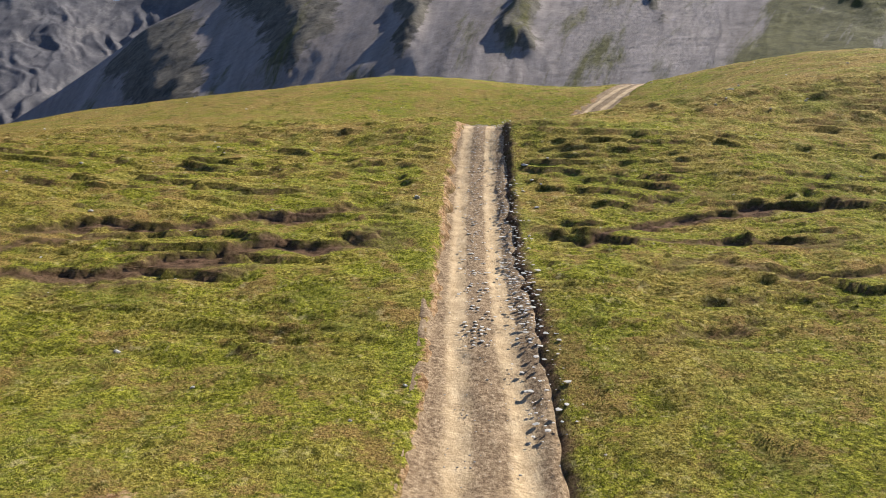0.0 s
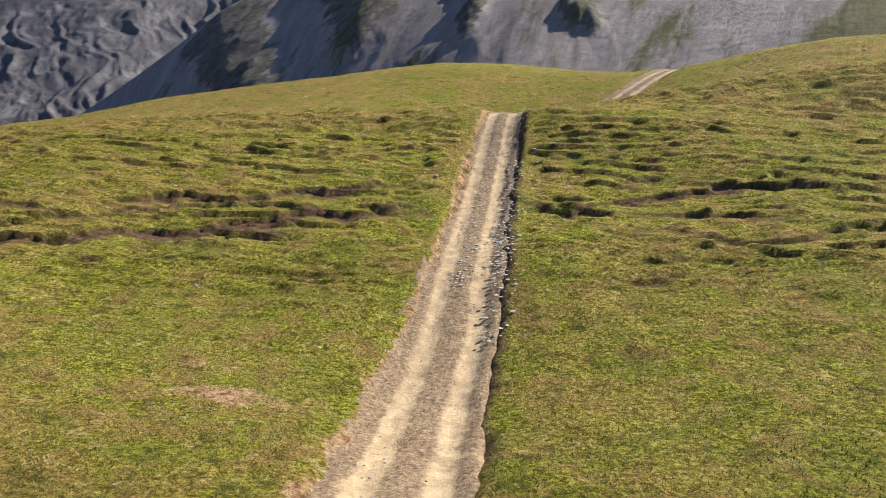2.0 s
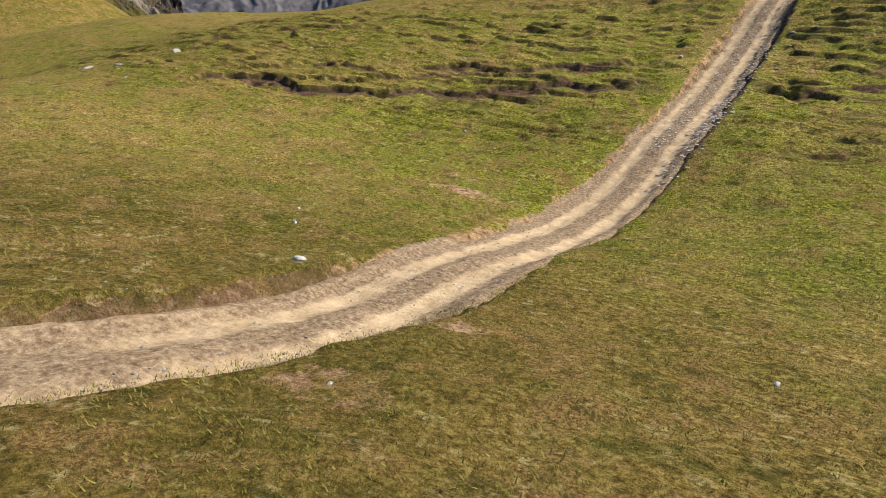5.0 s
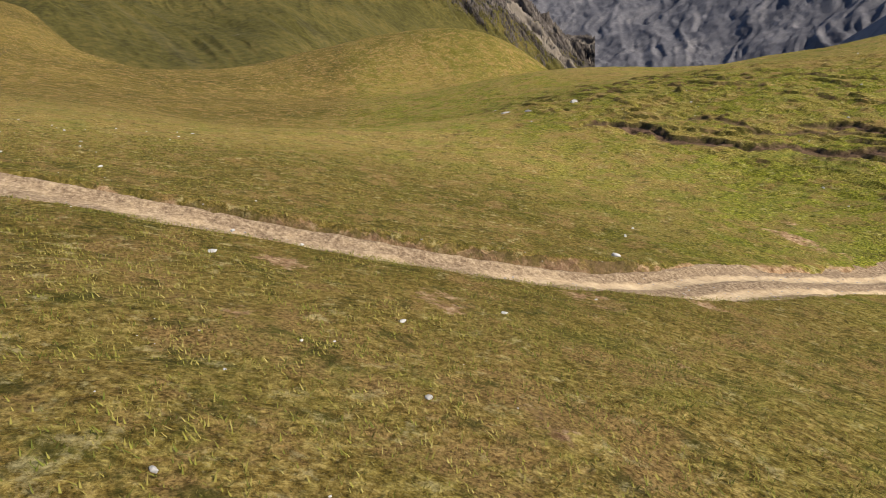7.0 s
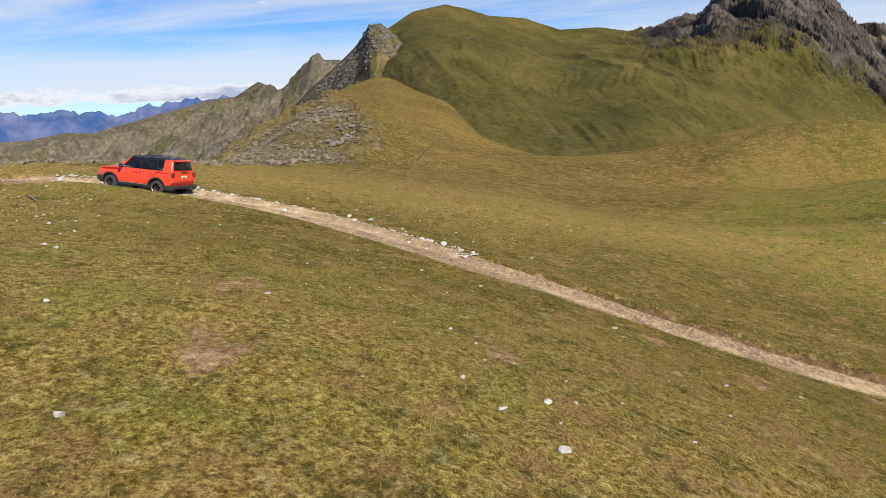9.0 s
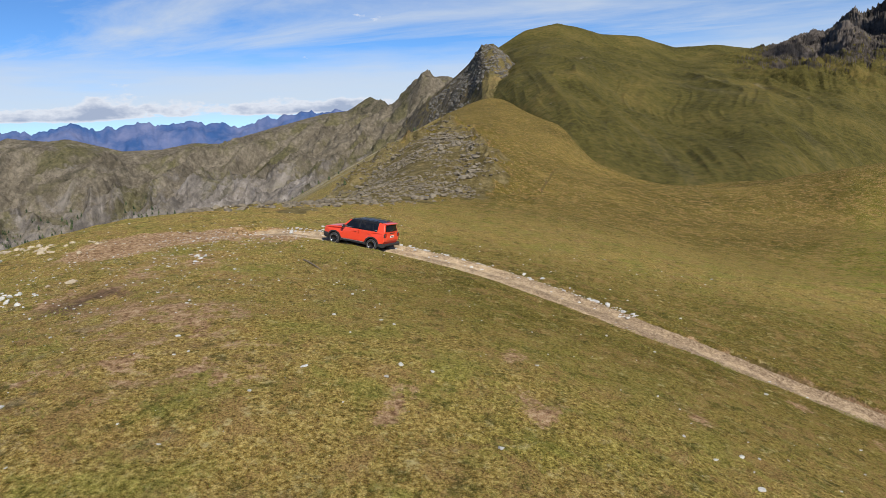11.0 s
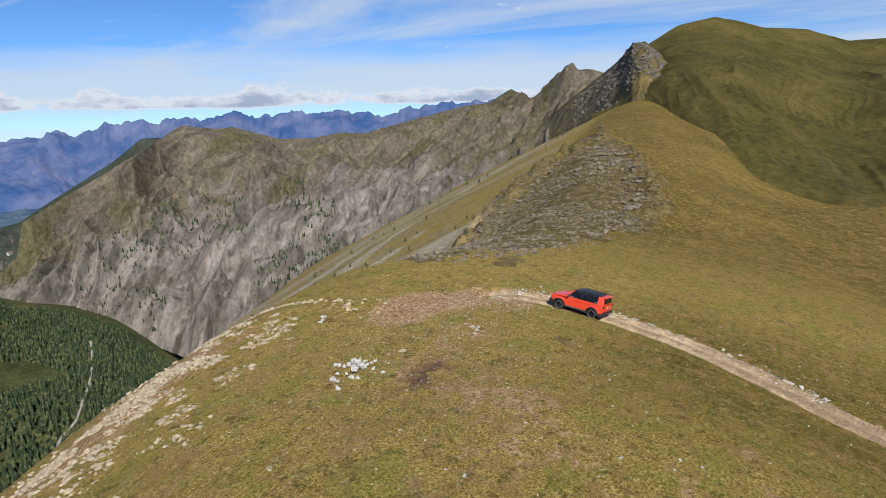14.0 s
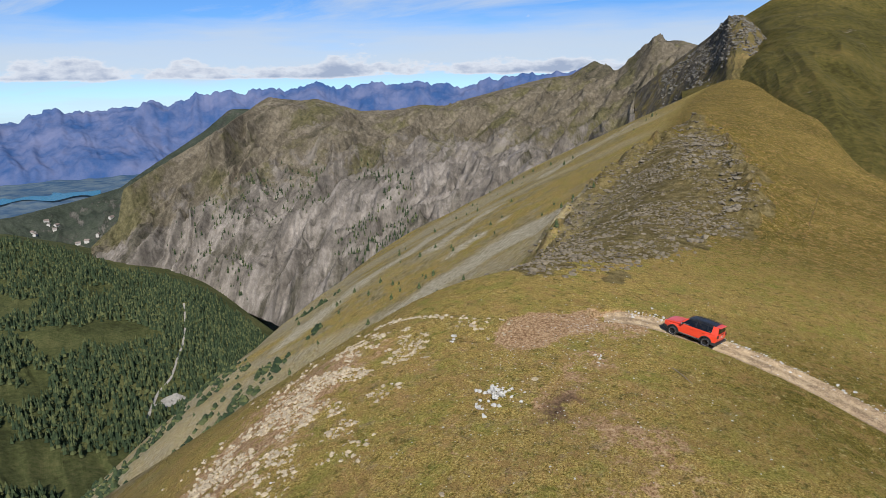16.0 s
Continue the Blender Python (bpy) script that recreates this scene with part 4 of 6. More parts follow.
mountain("backdrop_range", "far mountain range with blue haze painted on", ((168, 4400, -60), (162, 4400, -30), (156.4, 4400, -50), (155, 4400, -10), (153.1, 4400, 32), (151, 4400, 22), (148.9, 4400, 32), (146, 4400, 58), (142.5, 4400, 96), (138.8, 4400, 131), (136, 4400, 126),
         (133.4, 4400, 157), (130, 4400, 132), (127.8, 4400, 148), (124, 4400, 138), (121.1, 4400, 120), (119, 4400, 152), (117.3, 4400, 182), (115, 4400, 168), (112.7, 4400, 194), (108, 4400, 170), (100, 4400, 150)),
         ((100, 3300), (130, 3300), (144, 3500), (168, 3600)), ((100, -350), (130, -400), (144, -330), (168, -310)), HAZE_BLUE, 65, 65, 520, 90, 0.8, 1 / 420, jag=44)
mountain("backdrop_valley", "blue-green valley floor far below with painted haze", ((170, 3750, -292), (160, 3750, -292), (150, 3700, -285), (144, 3600, -265), (138, 3500, -250)),
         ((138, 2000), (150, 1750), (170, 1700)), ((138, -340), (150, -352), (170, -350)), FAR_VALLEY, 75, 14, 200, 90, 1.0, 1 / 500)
mountain("wooded_spur", "dark wooded ridge dropping to the valley", ((137, 2100, 0), (139.6, 2100, 19), (140.9, 2100, 19), (143.0, 2100, -42), (145.3, 2000, -87), (147.5, 1900, -124), (149.7, 1800, -160), (152.8, 1800, -183), (157.3, 1700, -195), (166, 1650, -200)),
         ((137, 1500), (150, 1350), (166, 1300)), ((137, -260), (150, -300), (166, -290)), WOODED, 85, 22, 240, 80, 0.9, 1 / 160)
FOREST_SKY = ((172, 1400, -150), (165, 1380, -158), (157.5, 1300, -180), (150.4, 1150, -218), (144.3, 1000, -240), (141, 900, -268), (138, 850, -295))
FOREST_R = ((138, 620), (141, 520), (150, 400), (165, 340), (172, 330))
FOREST_Z = ((138, -310), (141, -300), (150, -275), (165, -250), (172, -245))
mountain("forest_slope", "valley side under dense conifer forest", FOREST_SKY, FOREST_R, FOREST_Z, WOOD_FLOOR, 95, 10, 200, 120, 1.0, 1 / 200)

water = Nodes("lake_water", 0.15, spec=0.4)
water.color((0.03, 0.20, 0.26))
water.bump(water.noise(0.02, 3), 0.05, 1.0)
lake_u, lake_v = np.meshgrid(np.linspace(151.0, 170, 40), np.linspace(2900, 3480, 16))
lake_r = lake_v + 60 * np.sin(lake_u * 1.7) * (lake_v < 3100)
tagged(sheet("water", HUB[0] - np.sin(np.radians(lake_u * TURN)) * lake_r, HUB[1] + np.cos(np.radians(lake_u * TURN)) * lake_r, np.full_like(lake_u, -297.0), water.m), "turquoise lake far down in the valley", "lake", kind="structure")


# ---- trees ----
def cone_tree(rng, h, w, tiers, sides):
    """Vertices and triangles of one conifer: a stem and ragged tiers of boughs."""
    v, f = [], []

    def ring(z0, r0, z1, jag):
        base = len(v)
        turn = rng.random() * 6.28
        for k in range(sides):
            a = turn + 6.283 * k / sides
            r = r0 * (1 + jag * (rng.random() - 0.5))
            v.append((r * math.cos(a), r * math.sin(a), z0 + 0.04 * h * (rng.random() - 0.5)))
        v.append((0.03 * h * (rng.random() - 0.5), 0.03 * h * (rng.random() - 0.5), z1))
        for k in range(sides):
            f.append((base + k, base + (k + 1) % sides, base + sides))

    ring(0, 0.035 * h, 0.5 * h, 0.0)
    for t in range(tiers):
        u = t / tiers
        ring(h * (0.1 + 0.8 * u), w * (1 - 0.82 * u), h * (0.1 + 0.8 * u) + h * (0.42 - 0.2 * u), 0.7)
    return np.array(v), np.array(f)


def needle_material():
    n = Nodes("conifer_needles", 0.9, spec=0.1)
    n.color(n.ramp(n.island(), (0.0, (0.020, 0.032, 0.017)), (0.6, (0.042, 0.058, 0.027)), (1.0, (0.100, 0.106, 0.042))))
    return n.m


NEEDLES = needle_material()
rng = np.random.default_rng(7)


def scatter(kinds, spots, material, name):
    """Join copies of a few shapes at (x, y, z, turn, size) into one mesh."""
    vs, fs, off = [], [], 0
    for x, y, z, turn, size in spots:
        v, f = kinds[int(rng.integers(len(kinds)))]
        c, s = math.cos(turn), math.sin(turn)
        w = np.stack([(v[:, 0] * c - v[:, 1] * s) * size + x, (v[:, 0] * s + v[:, 1] * c) * size + y, v[:, 2] * size + z], 1)
        vs.append(w)
        fs.append(f + off)
        off += len(v)
    return add_mesh(name, np.concatenate(vs), np.concatenate(fs), material, smooth_shade=False)


def surface_lookup(ob):
    """Heights of a mesh by dropping rays on it."""
    from_z = 600.0

    def z_at(x, y):
        hit, place, *_ = ob.ray_cast((x, y, from_z), (0, 0, -1))
        return place.z if hit else None

    return z_at


bpy.context.view_layer.update()
kinds = [cone_tree(rng, 1.0, 0.2 + 0.06 * rng.random(), 3, 5) for _ in range(7)]
drop = surface_lookup(bpy.data.objects["forest_slope"])
FOREST_TRACK = catmull(((-300, -562), (-317, -579), (-347, -608), (-372, -622), (-419, -667), (-455, -704), (-492, -750), (-523, -791)), 4.0)


def draped(name, label, category, plan_x, plan_y, material, lift=0.6):
    """A strip or patch that lies on the forest slope."""
    z = np.array([drop(float(a), float(b)) or -300.0 for a, b in zip(plan_x.ravel(), plan_y.ravel())]).reshape(plan_x.shape)
    return tagged(sheet(name, plan_x, plan_y, z + lift, material), label, category, kind="structure")


pale = Nodes("pale_gravel", 0.95, spec=0.1)
pale.color(pale.ramp(pale.noise(0.3, 7, 0.75), (0.35, (0.20, 0.18, 0.15)), (0.65, (0.38, 0.35, 0.30))))
way = np.gradient(FOREST_TRACK, axis=0)
way /= np.linalg.norm(way, axis=1)[:, None]
wide_ = np.array((-1.3, -0.5, 0.5, 1.3))[None]
draped("forest_track", "pale gravel track through the conifer forest", "track", FOREST_TRACK[:, :1] - way[:, 1:] * wide_, FOREST_TRACK[:, 1:] + way[:, :1] * wide_, pale.m)
u_, v_ = np.meshgrid(np.linspace(0.05, 1, 8), np.linspace(0, 2 * math.pi, 40))
v_r = u_ * (1 + 0.7 * fbm(np.cos(v_) * 1.4 + 3, np.sin(v_) * 1.4, 3, 0.6, 77))
draped("gravel_bank", "pale grey gravel bank in the valley bottom", "gravel", -345 + 18 * v_r * np.cos(v_), -585 + 9 * v_r * np.sin(v_), pale.m, 0.9)

spots = []
for _ in range(14000):
    a = rng.uniform(138, 171)
    u = rng.random() ** 0.75
    r1 = np.interp(a, *zip(*[(s[0], s[1]) for s in FOREST_SKY[::-1]]))
    r0 = np.interp(a, *zip(*FOREST_R))
    r = r0 + (r1 - r0) * u
    x, y = HUB[0] - math.sin(math.radians(a * TURN)) * r, HUB[1] + math.cos(math.radians(a * TURN)) * r
    clear = vnoise(np.array([x * 0.012]), np.array([y * 0.012]), 5)[0] + 0.4 * vnoise(np.array([x * 0.04]), np.array([y * 0.04]), 6)[0]
    if clear > 0.93 - 0.2 * (u < 0.25):
        continue
    if line_distance(np.array([x]), np.array([y]), FOREST_TRACK)[0] < 2.4 or math.hypot((x + 345) / 22, (y + 585) / 11) < 1:
        continue
    z = drop(x, y)
    if z is not None:
        spots.append((x, y, z - 0.5, rng.random() * 6.28, rng.uniform(7, 13.5)))
tagged(scatter(kinds, spots, NEEDLES, "forest"), "dense dark green conifer forest on the valley side", "forest", kind="stuff")

# scrub and young conifers on the spur's foot
drop = surface_lookup(bpy.data.objects["mountain_spur"])
spots = []
for _ in range(2600):
    a, r = rng.uniform(126, 147), rng.uniform(780, 1500)
    x, y = HUB[0] - math.sin(math.radians(a * TURN)) * r, HUB[1] + math.cos(math.radians(a * TURN)) * r
    z = drop(x, y)
    if z is not None and z < -130 + 60 * rng.random() and vnoise(np.array([x * 0.01]), np.array([y * 0.01]), 8)[0] > 0.5:
        spots.append((x, y, z - 0.5, rng.random() * 6.28, rng.uniform(5, 12)))
tagged(scatter(kinds, spots, NEEDLES, "woods"), "scattered conifers at the foot of the rock spur", "trees", kind="stuff")

# low bushes on the lower flank
spots = []
bx_, by_ = rng.uniform(-190, -40, 900), rng.uniform(-320, -190, 900)
for x, y, k in zip(bx_, by_, vnoise(bx_ * 0.03, by_ * 0.03, 9)):
    if k > 0.56:
        spots.append((x, y, float(land(np.array([x]), np.array([y]))[0]) - 0.4, rng.random() * 6.28, rng.uniform(2.0, 4.5)))
tagged(scatter([cone_tree(rng, 0.8, 0.5, 3, 6) for _ in range(5)], spots, NEEDLES, "bushes"), "dark green bushes on the lower grassy flank", "bushes", kind="stuff")

# small houses in the valley
PLASTER = rock_material("pale_plaster", (0.34, 0.32, 0.29), (0.48, 0.45, 0.41), 0.3)
TILES = rock_material("brown_roof", (0.14, 0.10, 0.08), (0.24, 0.18, 0.15), 0.3)
drop = surface_lookup(bpy.data.objects["wooded_spur"])


def house(x, y, turn, long):
    z = drop(x, y)
    top = tagged(new("house"), "small pale house with a brown gabled roof in the valley", "house", "houses in the valley")
    w, h, e = 3.2, 3.6, 2.2
    v = [(sx * long, sy * w, k) for k in (-3, h) for sx, sy in ((-1, -1), (1, -1), (1, 1), (-1, 1))] + [(-long, 0, h + e), (long, 0, h + e)]
    wall = add_mesh("wall", v, [(0, 1, 5), (0, 5, 4), (2, 3, 7), (2, 7, 6), (1, 2, 6), (1, 6, 5), (5, 6, 9), (3, 0, 4), (3, 4, 7), (7, 4, 8)], PLASTER, smooth_shade=False)
    q = 0.6
    v = [(sx * (long + q), sy * (w + q), h - 0.3 + k) for k in (0, 0.4) for sx in (-1, 1) for sy in (-1, 1)] + [(sx * (long + q), 0, h + e + 0.15 + k) for k in (0, 0.4) for sx in (-1, 1)]
    roof = add_mesh("roof", v, [(4, 6, 11, 10), (5, 10, 11, 7), (0, 8, 9, 2), (1, 3, 9, 8), (0, 2, 6, 4), (1, 5, 7, 3), (0, 4, 10, 8), (1, 8, 10, 5), (2, 9, 11, 6), (3, 7, 11, 9)], TILES, smooth_shade=False)
    wall.parent = roof.parent = top
    top.matrix_basis = Matrix.Translation((x, y, z)) @ Matrix.Rotation(turn, 4, "Z")


for cx, cy, count in ((-709, -1485, 6), (-739, -1375, 5)):
    for k in range(count):
        hx, hy = cx + rng.normal(0, 26), cy + rng.normal(0, 16)
        if drop(hx, hy) is not None:
            house(hx, hy, rng.random() * 3.14, rng.uniform(3.5, 6))

# single young conifers on the grass flank
bark = Nodes("conifer_bark", 0.9)
bark.color(bark.ramp(bark.noise(20, 5), (0.3, (0.05, 0.035, 0.025)), (0.7, (0.13, 0.10, 0.07))))


def young_conifer(h):
    top = tagged(new("conifer_tree"), "young dark green conifer on the grassy flank", "tree", "conifers on the flank")
    v, f = cone_tree(rng, h, 0.3 * h, 6, 9)
    crown = add_mesh("crown", v[10:], f[9:] - 10, NEEDLES, smooth_shade=False)
    stem = add_mesh("trunk", v[:10], f[:9], bark.m)
    for o in (crown, stem):
        o.parent = top
    return top


first = [young_conifer(h) for h in (1.3, 1.8, 2.4)]
placed = 0
while placed < 110:
    x, y = (rng.uniform(-170, 5), rng.uniform(-260, -78)) if placed < 70 else (rng.uniform(-330, -120), rng.uniform(-220, -110))
    s = float(past_brink(np.array([x]), np.array([y]))[0])
    if s < 18:
        continue
    z = float(land(np.array([x]), np.array([y]))[0])
    m = Matrix.Translation((x, y, z - 0.15)) @ Matrix.Rotation(rng.random() * 6.28, 4, "Z")
    if placed < 3:
        first[placed].matrix_basis = m
    else:
        copy_thing(first[placed % 3], m)
    placed += 1


# ---- stones ----
def stone_shape(seed, flat=0.6, detail=2):
    """An angular stone about 1 m across."""
    bm = bmesh.new()
    bmesh.ops.create_icosphere(bm, subdivisions=detail, radius=0.5)
    r = random.Random(seed)
    cuts = [(Vector((r.gauss(0, 1), r.gauss(0, 1), r.gauss(0, 0.8))).normalized(), r.uniform(0.2, 0.4)) for _ in range(10)]
    for v in bm.verts:
        for nrm, d in cuts:
            over = v.co.dot(nrm) - d
            if over > 0:
                v.co -= nrm * over
        v.co += Vector((r.gauss(0, 0.012), r.gauss(0, 0.012), r.gauss(0, 0.012)))
        v.co.z *= flat
    return bm


def bm_arrays(bm):
    bm.verts.index_update()
    v = np.array([tuple(q.co) for q in bm.verts])
    bmesh.ops.triangulate(bm, faces=bm.faces)
    f = np.array([[q.index for q in p.verts] for p in bm.faces])
    bm.free()
    return v, f


def finish(name, bm, material, smooth_shade=False):
    me = bpy.data.meshes.new(name)
    bm.to_mesh(me)
    bm.free()
    me.materials.append(material)
    for p in me.polygons:
        p.use_smooth = smooth_shade
    return me


STONES = [finish("stone", stone_shape(100 + k, 0.28 + 0.07 * (k % 4)), WHITE_STONE) for k in range(6)]
STONES_GREY = [finish("stone_grey", stone_shape(140 + k, 0.55), GREY_STONE) for k in range(4)]


def ground_heights(a, b):
    d, al = road_distance(a, b)
    sc, _ = scarp_height(a, b)
    k = smooth(3.0, 1.6, np.abs(d))
    z = land(a, b) * (1 - k) + land(a, b, False) * k + sc * smooth(1.2, 2.6, np.abs(d))
    w = d + 0.3 * fbm(a * 0.8, b * 0.8, 3, 0.6, 41)
    return z - (trench(al) + 0.02) * smooth(1.6, 1.1, np.abs(w))


def ground_z(x, y):
    return float(ground_heights(np.array([float(x)]), np.array([float(y)]))[0])


def stone(x, y, size, grey=False, label="pale limestone rock lying in the grass", group="rocks in the meadow", sink=0.12, turn=None):
    me = random.choice(STONES_GREY if grey else STONES)
    ob = tagged(new("rock", me), label, "rock", group)
    ob.matrix_basis = Matrix.Translation((x, y, ground_z(x, y) + size * (0.22 - sink))) @ Matrix.Rotation(random.random() * 6.28 if turn is None else turn, 4, "Z") @ Matrix.Diagonal((size, size * random.uniform(0.4, 0.75), size * random.uniform(0.8, 1.1), 1))
    return ob


for x, y, size in ((-1.2, 28.5, 0.55), (3.8, 33.1, 0.5), (5, 33.5, 0.25), (4, 31.3, 0.35), (-7.9, 15.5, 0.25), (-0.7, 14.1, 0.22), (-1.7, 12.4, 0.16), (-5.4, 13.8, 0.14), (-7, 26.9, 0.25), (19, 46.7, 0.7), (18.1, 47.3, 0.5), (-4.8, 0.7, 0.24), (-3.7, -0.6, 0.26), (11, 8.3, 0.3), (-1.1, -3.2, 0.4), (22.1, 42.8, 0.4), (7.8, -3.6, 0.16), (3.9, 28.3, 0.34), (4.4, 30.9, 0.28), (3.5, 30.2, 0.26), (19.7, 32, 0.25)):
    stone(x, y, size)
for x, y, size in ((3.7, -7.7, 0.12), (5, -10.5, 0.2), (5.9, -12.5, 0.18), (11.2, -17.4, 0.25), (12.2, -16.6, 0.34), (10.3, -18, 0.2), (9.2, -16.3, 0.14), (9.5, -15.4, 0.12), (7.4, -18.4, 0.2), (10.5, -14.5, 0.14), (-9.1, -19.8, 0.3), (-10.5, -18.6, 0.3), (-8.8, -16, 0.28), (-14.3, -16.7, 0.3), (-27.3, -11.7, 0.35), (12.4, -27, 0.4), (11, -25, 0.4), (16.5, -31.7, 0.38), (14, -22, 0.3), (10.9, -24.2, 0.28), (11.6, -31, 0.3), (8.1, -21.8, 0.25), (9.4, -42, 0.45), (18.3, -49.7, 0.35), (-6.1, -19.9, 0.35), (-14.5, -38.1, 0.5)):
    stone(x, y, 0.8 * size)
for k in range(5):
    stone(1.0 + random.gauss(0, 0.5), -48.5 + random.gauss(0, 0.2), random.uniform(0.35, 0.7), label="flat white stone in a small group on the turf", group="flat stones by the bare patch")
for k in range(6):
    stone(-0.5 + random.gauss(0, 0.45), -37.8 + random.gauss(0, 0.25), random.uniform(0.2, 0.5), label="pale stone beside the end of the track", group="stones at the track's end")
# grey slabs by the hollow
for x, y, size in ((-36.4, 14.3, 2.4), (-33.9, 14.9, 1.6), (-33, 18.8, 1.8), (-34.1, 24.1, 1.6), (-29.7, 12.6, 0.9), (-39.4, 15.1, 1.4)):
    stone(x, y, 0.75 * size, True, "grey weathered slab of rock in the grass", "grey slabs in the hollow", 0.36)

# heap of white stones
heap = tagged(new("stone_pile"), "heap of loose white stones on the turf", "stone pile")
heap.location = (7.9, -41.4, ground_z(7.9, -41.4))
for k in range(64):
    a, r = random.random() * 6.28, abs(random.gauss(0, 0.74))
    o = new("stone", random.choice(STONES))
    o.parent = heap
    size = random.uniform(0.2, 0.5)
    o.matrix_basis = Matrix.Translation((r * 1.35 * math.cos(a), r * math.sin(a), 0.05 + max(0, 0.42 - 0.42 * r) * random.random())) @ Euler((random.gauss(0, 0.5), random.gauss(0, 0.5), random.random() * 6.28)).to_matrix().to_4x4() @ Matrix.Diagonal((size, size * 0.75, size * 1.9, 1))

# a weathered pole on the grass
pole = Nodes("weathered_wood", 0.85)
pole.color(pole.ramp(pole.noise(6, 6, 0.7, stretch=(8, 1, 8)), (0.3, (0.10, 0.075, 0.05)), (0.7, (0.27, 0.21, 0.15))))
bm = bmesh.new()
rings = []
for k in range(9):
    u = k / 8
    rings.append([bm.verts.new((2.3 * (u - 0.5), (0.036 - 0.012 * u) * math.cos(a) + 0.05 * math.sin(u * 4), (0.036 - 0.012 * u) * math.sin(a))) for a in np.linspace(0, 6.283, 8, endpoint=False)])
for a, b in zip(rings, rings[1:]):
    for i in range(8):
        bm.faces.new((a[i], a[(i + 1) % 8], b[(i + 1) % 8], b[i]))
bm.faces.new(rings[0][::-1])
bm.faces.new(rings[-1])
log = tagged(new("log", finish("log", bm, pole.m, True)), "thin weathered wooden pole lying on the turf", "pole")
zl = ground_z(-0.8, -32.7)
log_turn = radians(45)
rise = ground_z(-0.8 + math.cos(log_turn), -32.7 + math.sin(log_turn)) - ground_z(-0.8 - math.cos(log_turn), -32.7 - math.sin(log_turn))
log.matrix_basis = Matrix.Translation((-0.8, -32.7, zl + 0.05)) @ Matrix.Rotation(log_turn, 4, "Z") @ Matrix.Rotation(-math.atan2(rise, 2.0), 4, "Y")

# small loose stones, too many to count
tiny = [bm_arrays(stone_shape(200 + k, 0.55, 1)) for k in range(6)]


def strew(name, label, count, place, size, material, category="stones", sink=-0.1):
    xy = np.array([place() for _ in range(count)])
    spots = []
    for (x, y), z in zip(xy, ground_heights(xy[:, 0], xy[:, 1])):
        s = size()
        spots.append((x, y, z - sink * s, rng.random() * 6.28, s))
    return tagged(scatter(tiny, spots, material, name), label, category, kind="stuff")


def along_road(y0, y1, side, spread):
    k = int(rng.integers(len(ROAD)))
    while not y0 < ROAD[k, 1] < y1:
        k = int(rng.integers(len(ROAD)))
    o = side + rng.normal() * spread
    return ROAD[k, 0] + tang[k, 1] * -o, ROAD[k, 1] + tang[k, 0] * o


TAN_STONE = rock_material("tan_limestone", (0.23, 0.175, 0.105), (0.50, 0.41, 0.28))
tiny_round, tiny = tiny, [bm_arrays(stone_shape(260 + k, 0.2, 1)) for k in range(6)]
strew("gravel", "pale stones along the stony middle of the track", 1500, lambda: along_road(16, 44, rng.choice((0.0, 1.25)), 0.26), lambda: 0.04 + 0.15 * rng.random() ** 2.5, WHITE_STONE, sink=-0.28)
strew("roadside_stones", "loose pale stones along the edge of the track", 340, lambda: along_road(12, 32, 1.45, 0.3), lambda: 0.05 + 0.2 * rng.random() ** 3, WHITE_STONE, sink=-0.22)
tiny = tiny_round
strew("bank_stones", "white stones along the cut bank of the track", 620, lambda: along_road(-39, -19, -1.45, 0.3), lambda: rng.uniform(0.05, 0.15) + 0.3 * rng.random() ** 5, WHITE_STONE)
strew("road_pebbles", "small pebbles on the dirt track", 900, lambda: along_road(-40, 18, 0.0, 0.8), lambda: rng.uniform(0.02, 0.08), GREY_STONE)
strew("meadow_stones", "small white stones strewn in the grass", 900, lambda: (rng.uniform(-28, 24), rng.uniform(-53, -12)), lambda: 0.02 + 0.17 * rng.random() ** 5, WHITE_STONE)
strew("bare_ground_stones", "small stones on the worn bare ground", 800, lambda: (rng.normal(6, 6), rng.normal(-39, 5)), lambda: 0.03 + 0.11 * rng.random() ** 3, WHITE_STONE)
strew("apron_gravel", "pale gravel where the track ends on bare ground", 600, lambda: (rng.normal(-5.5, 3.2), rng.normal(-40.5, 2.0)), lambda: 0.03 + 0.12 * rng.random() ** 3, WHITE_STONE)
strew("north_stones", "small pale stones on the far slope", 260, lambda: (rng.uniform(-30, 36), rng.uniform(16, 75)), lambda: 0.06 + 0.25 * rng.random() ** 4, WHITE_STONE)


def picker(x, y, keep):
    """Hand out the plan points that are kept, one by one."""
    pairs = iter(np.stack([x[keep], y[keep]], 1).tolist())
    return lambda: next(pairs)


bx_ = rng.uniform(-4, 25, 40000)
by_ = np.interp(bx_, BRINK_X, BRINK_Y) + rng.normal(2.0, 4.2, 40000)
brink_spot = picker(bx_, by_, vnoise(bx_ * 0.45, by_ * 0.45, 44) + 0.5 * vnoise(bx_ * 1.3, by_ * 1.3, 45) > 0.8)

tiny_all = tiny
tiny = [bm_arrays(stone_shape(230 + k, 0.62, 1)) for k in range(6)]
strew("brink_stones", "pale broken rock bedded in the brink of the slope", 4600, brink_spot, lambda: 0.08 + 0.55 * rng.random() ** 3, TAN_STONE, sink=0.0)
tiny = tiny_all


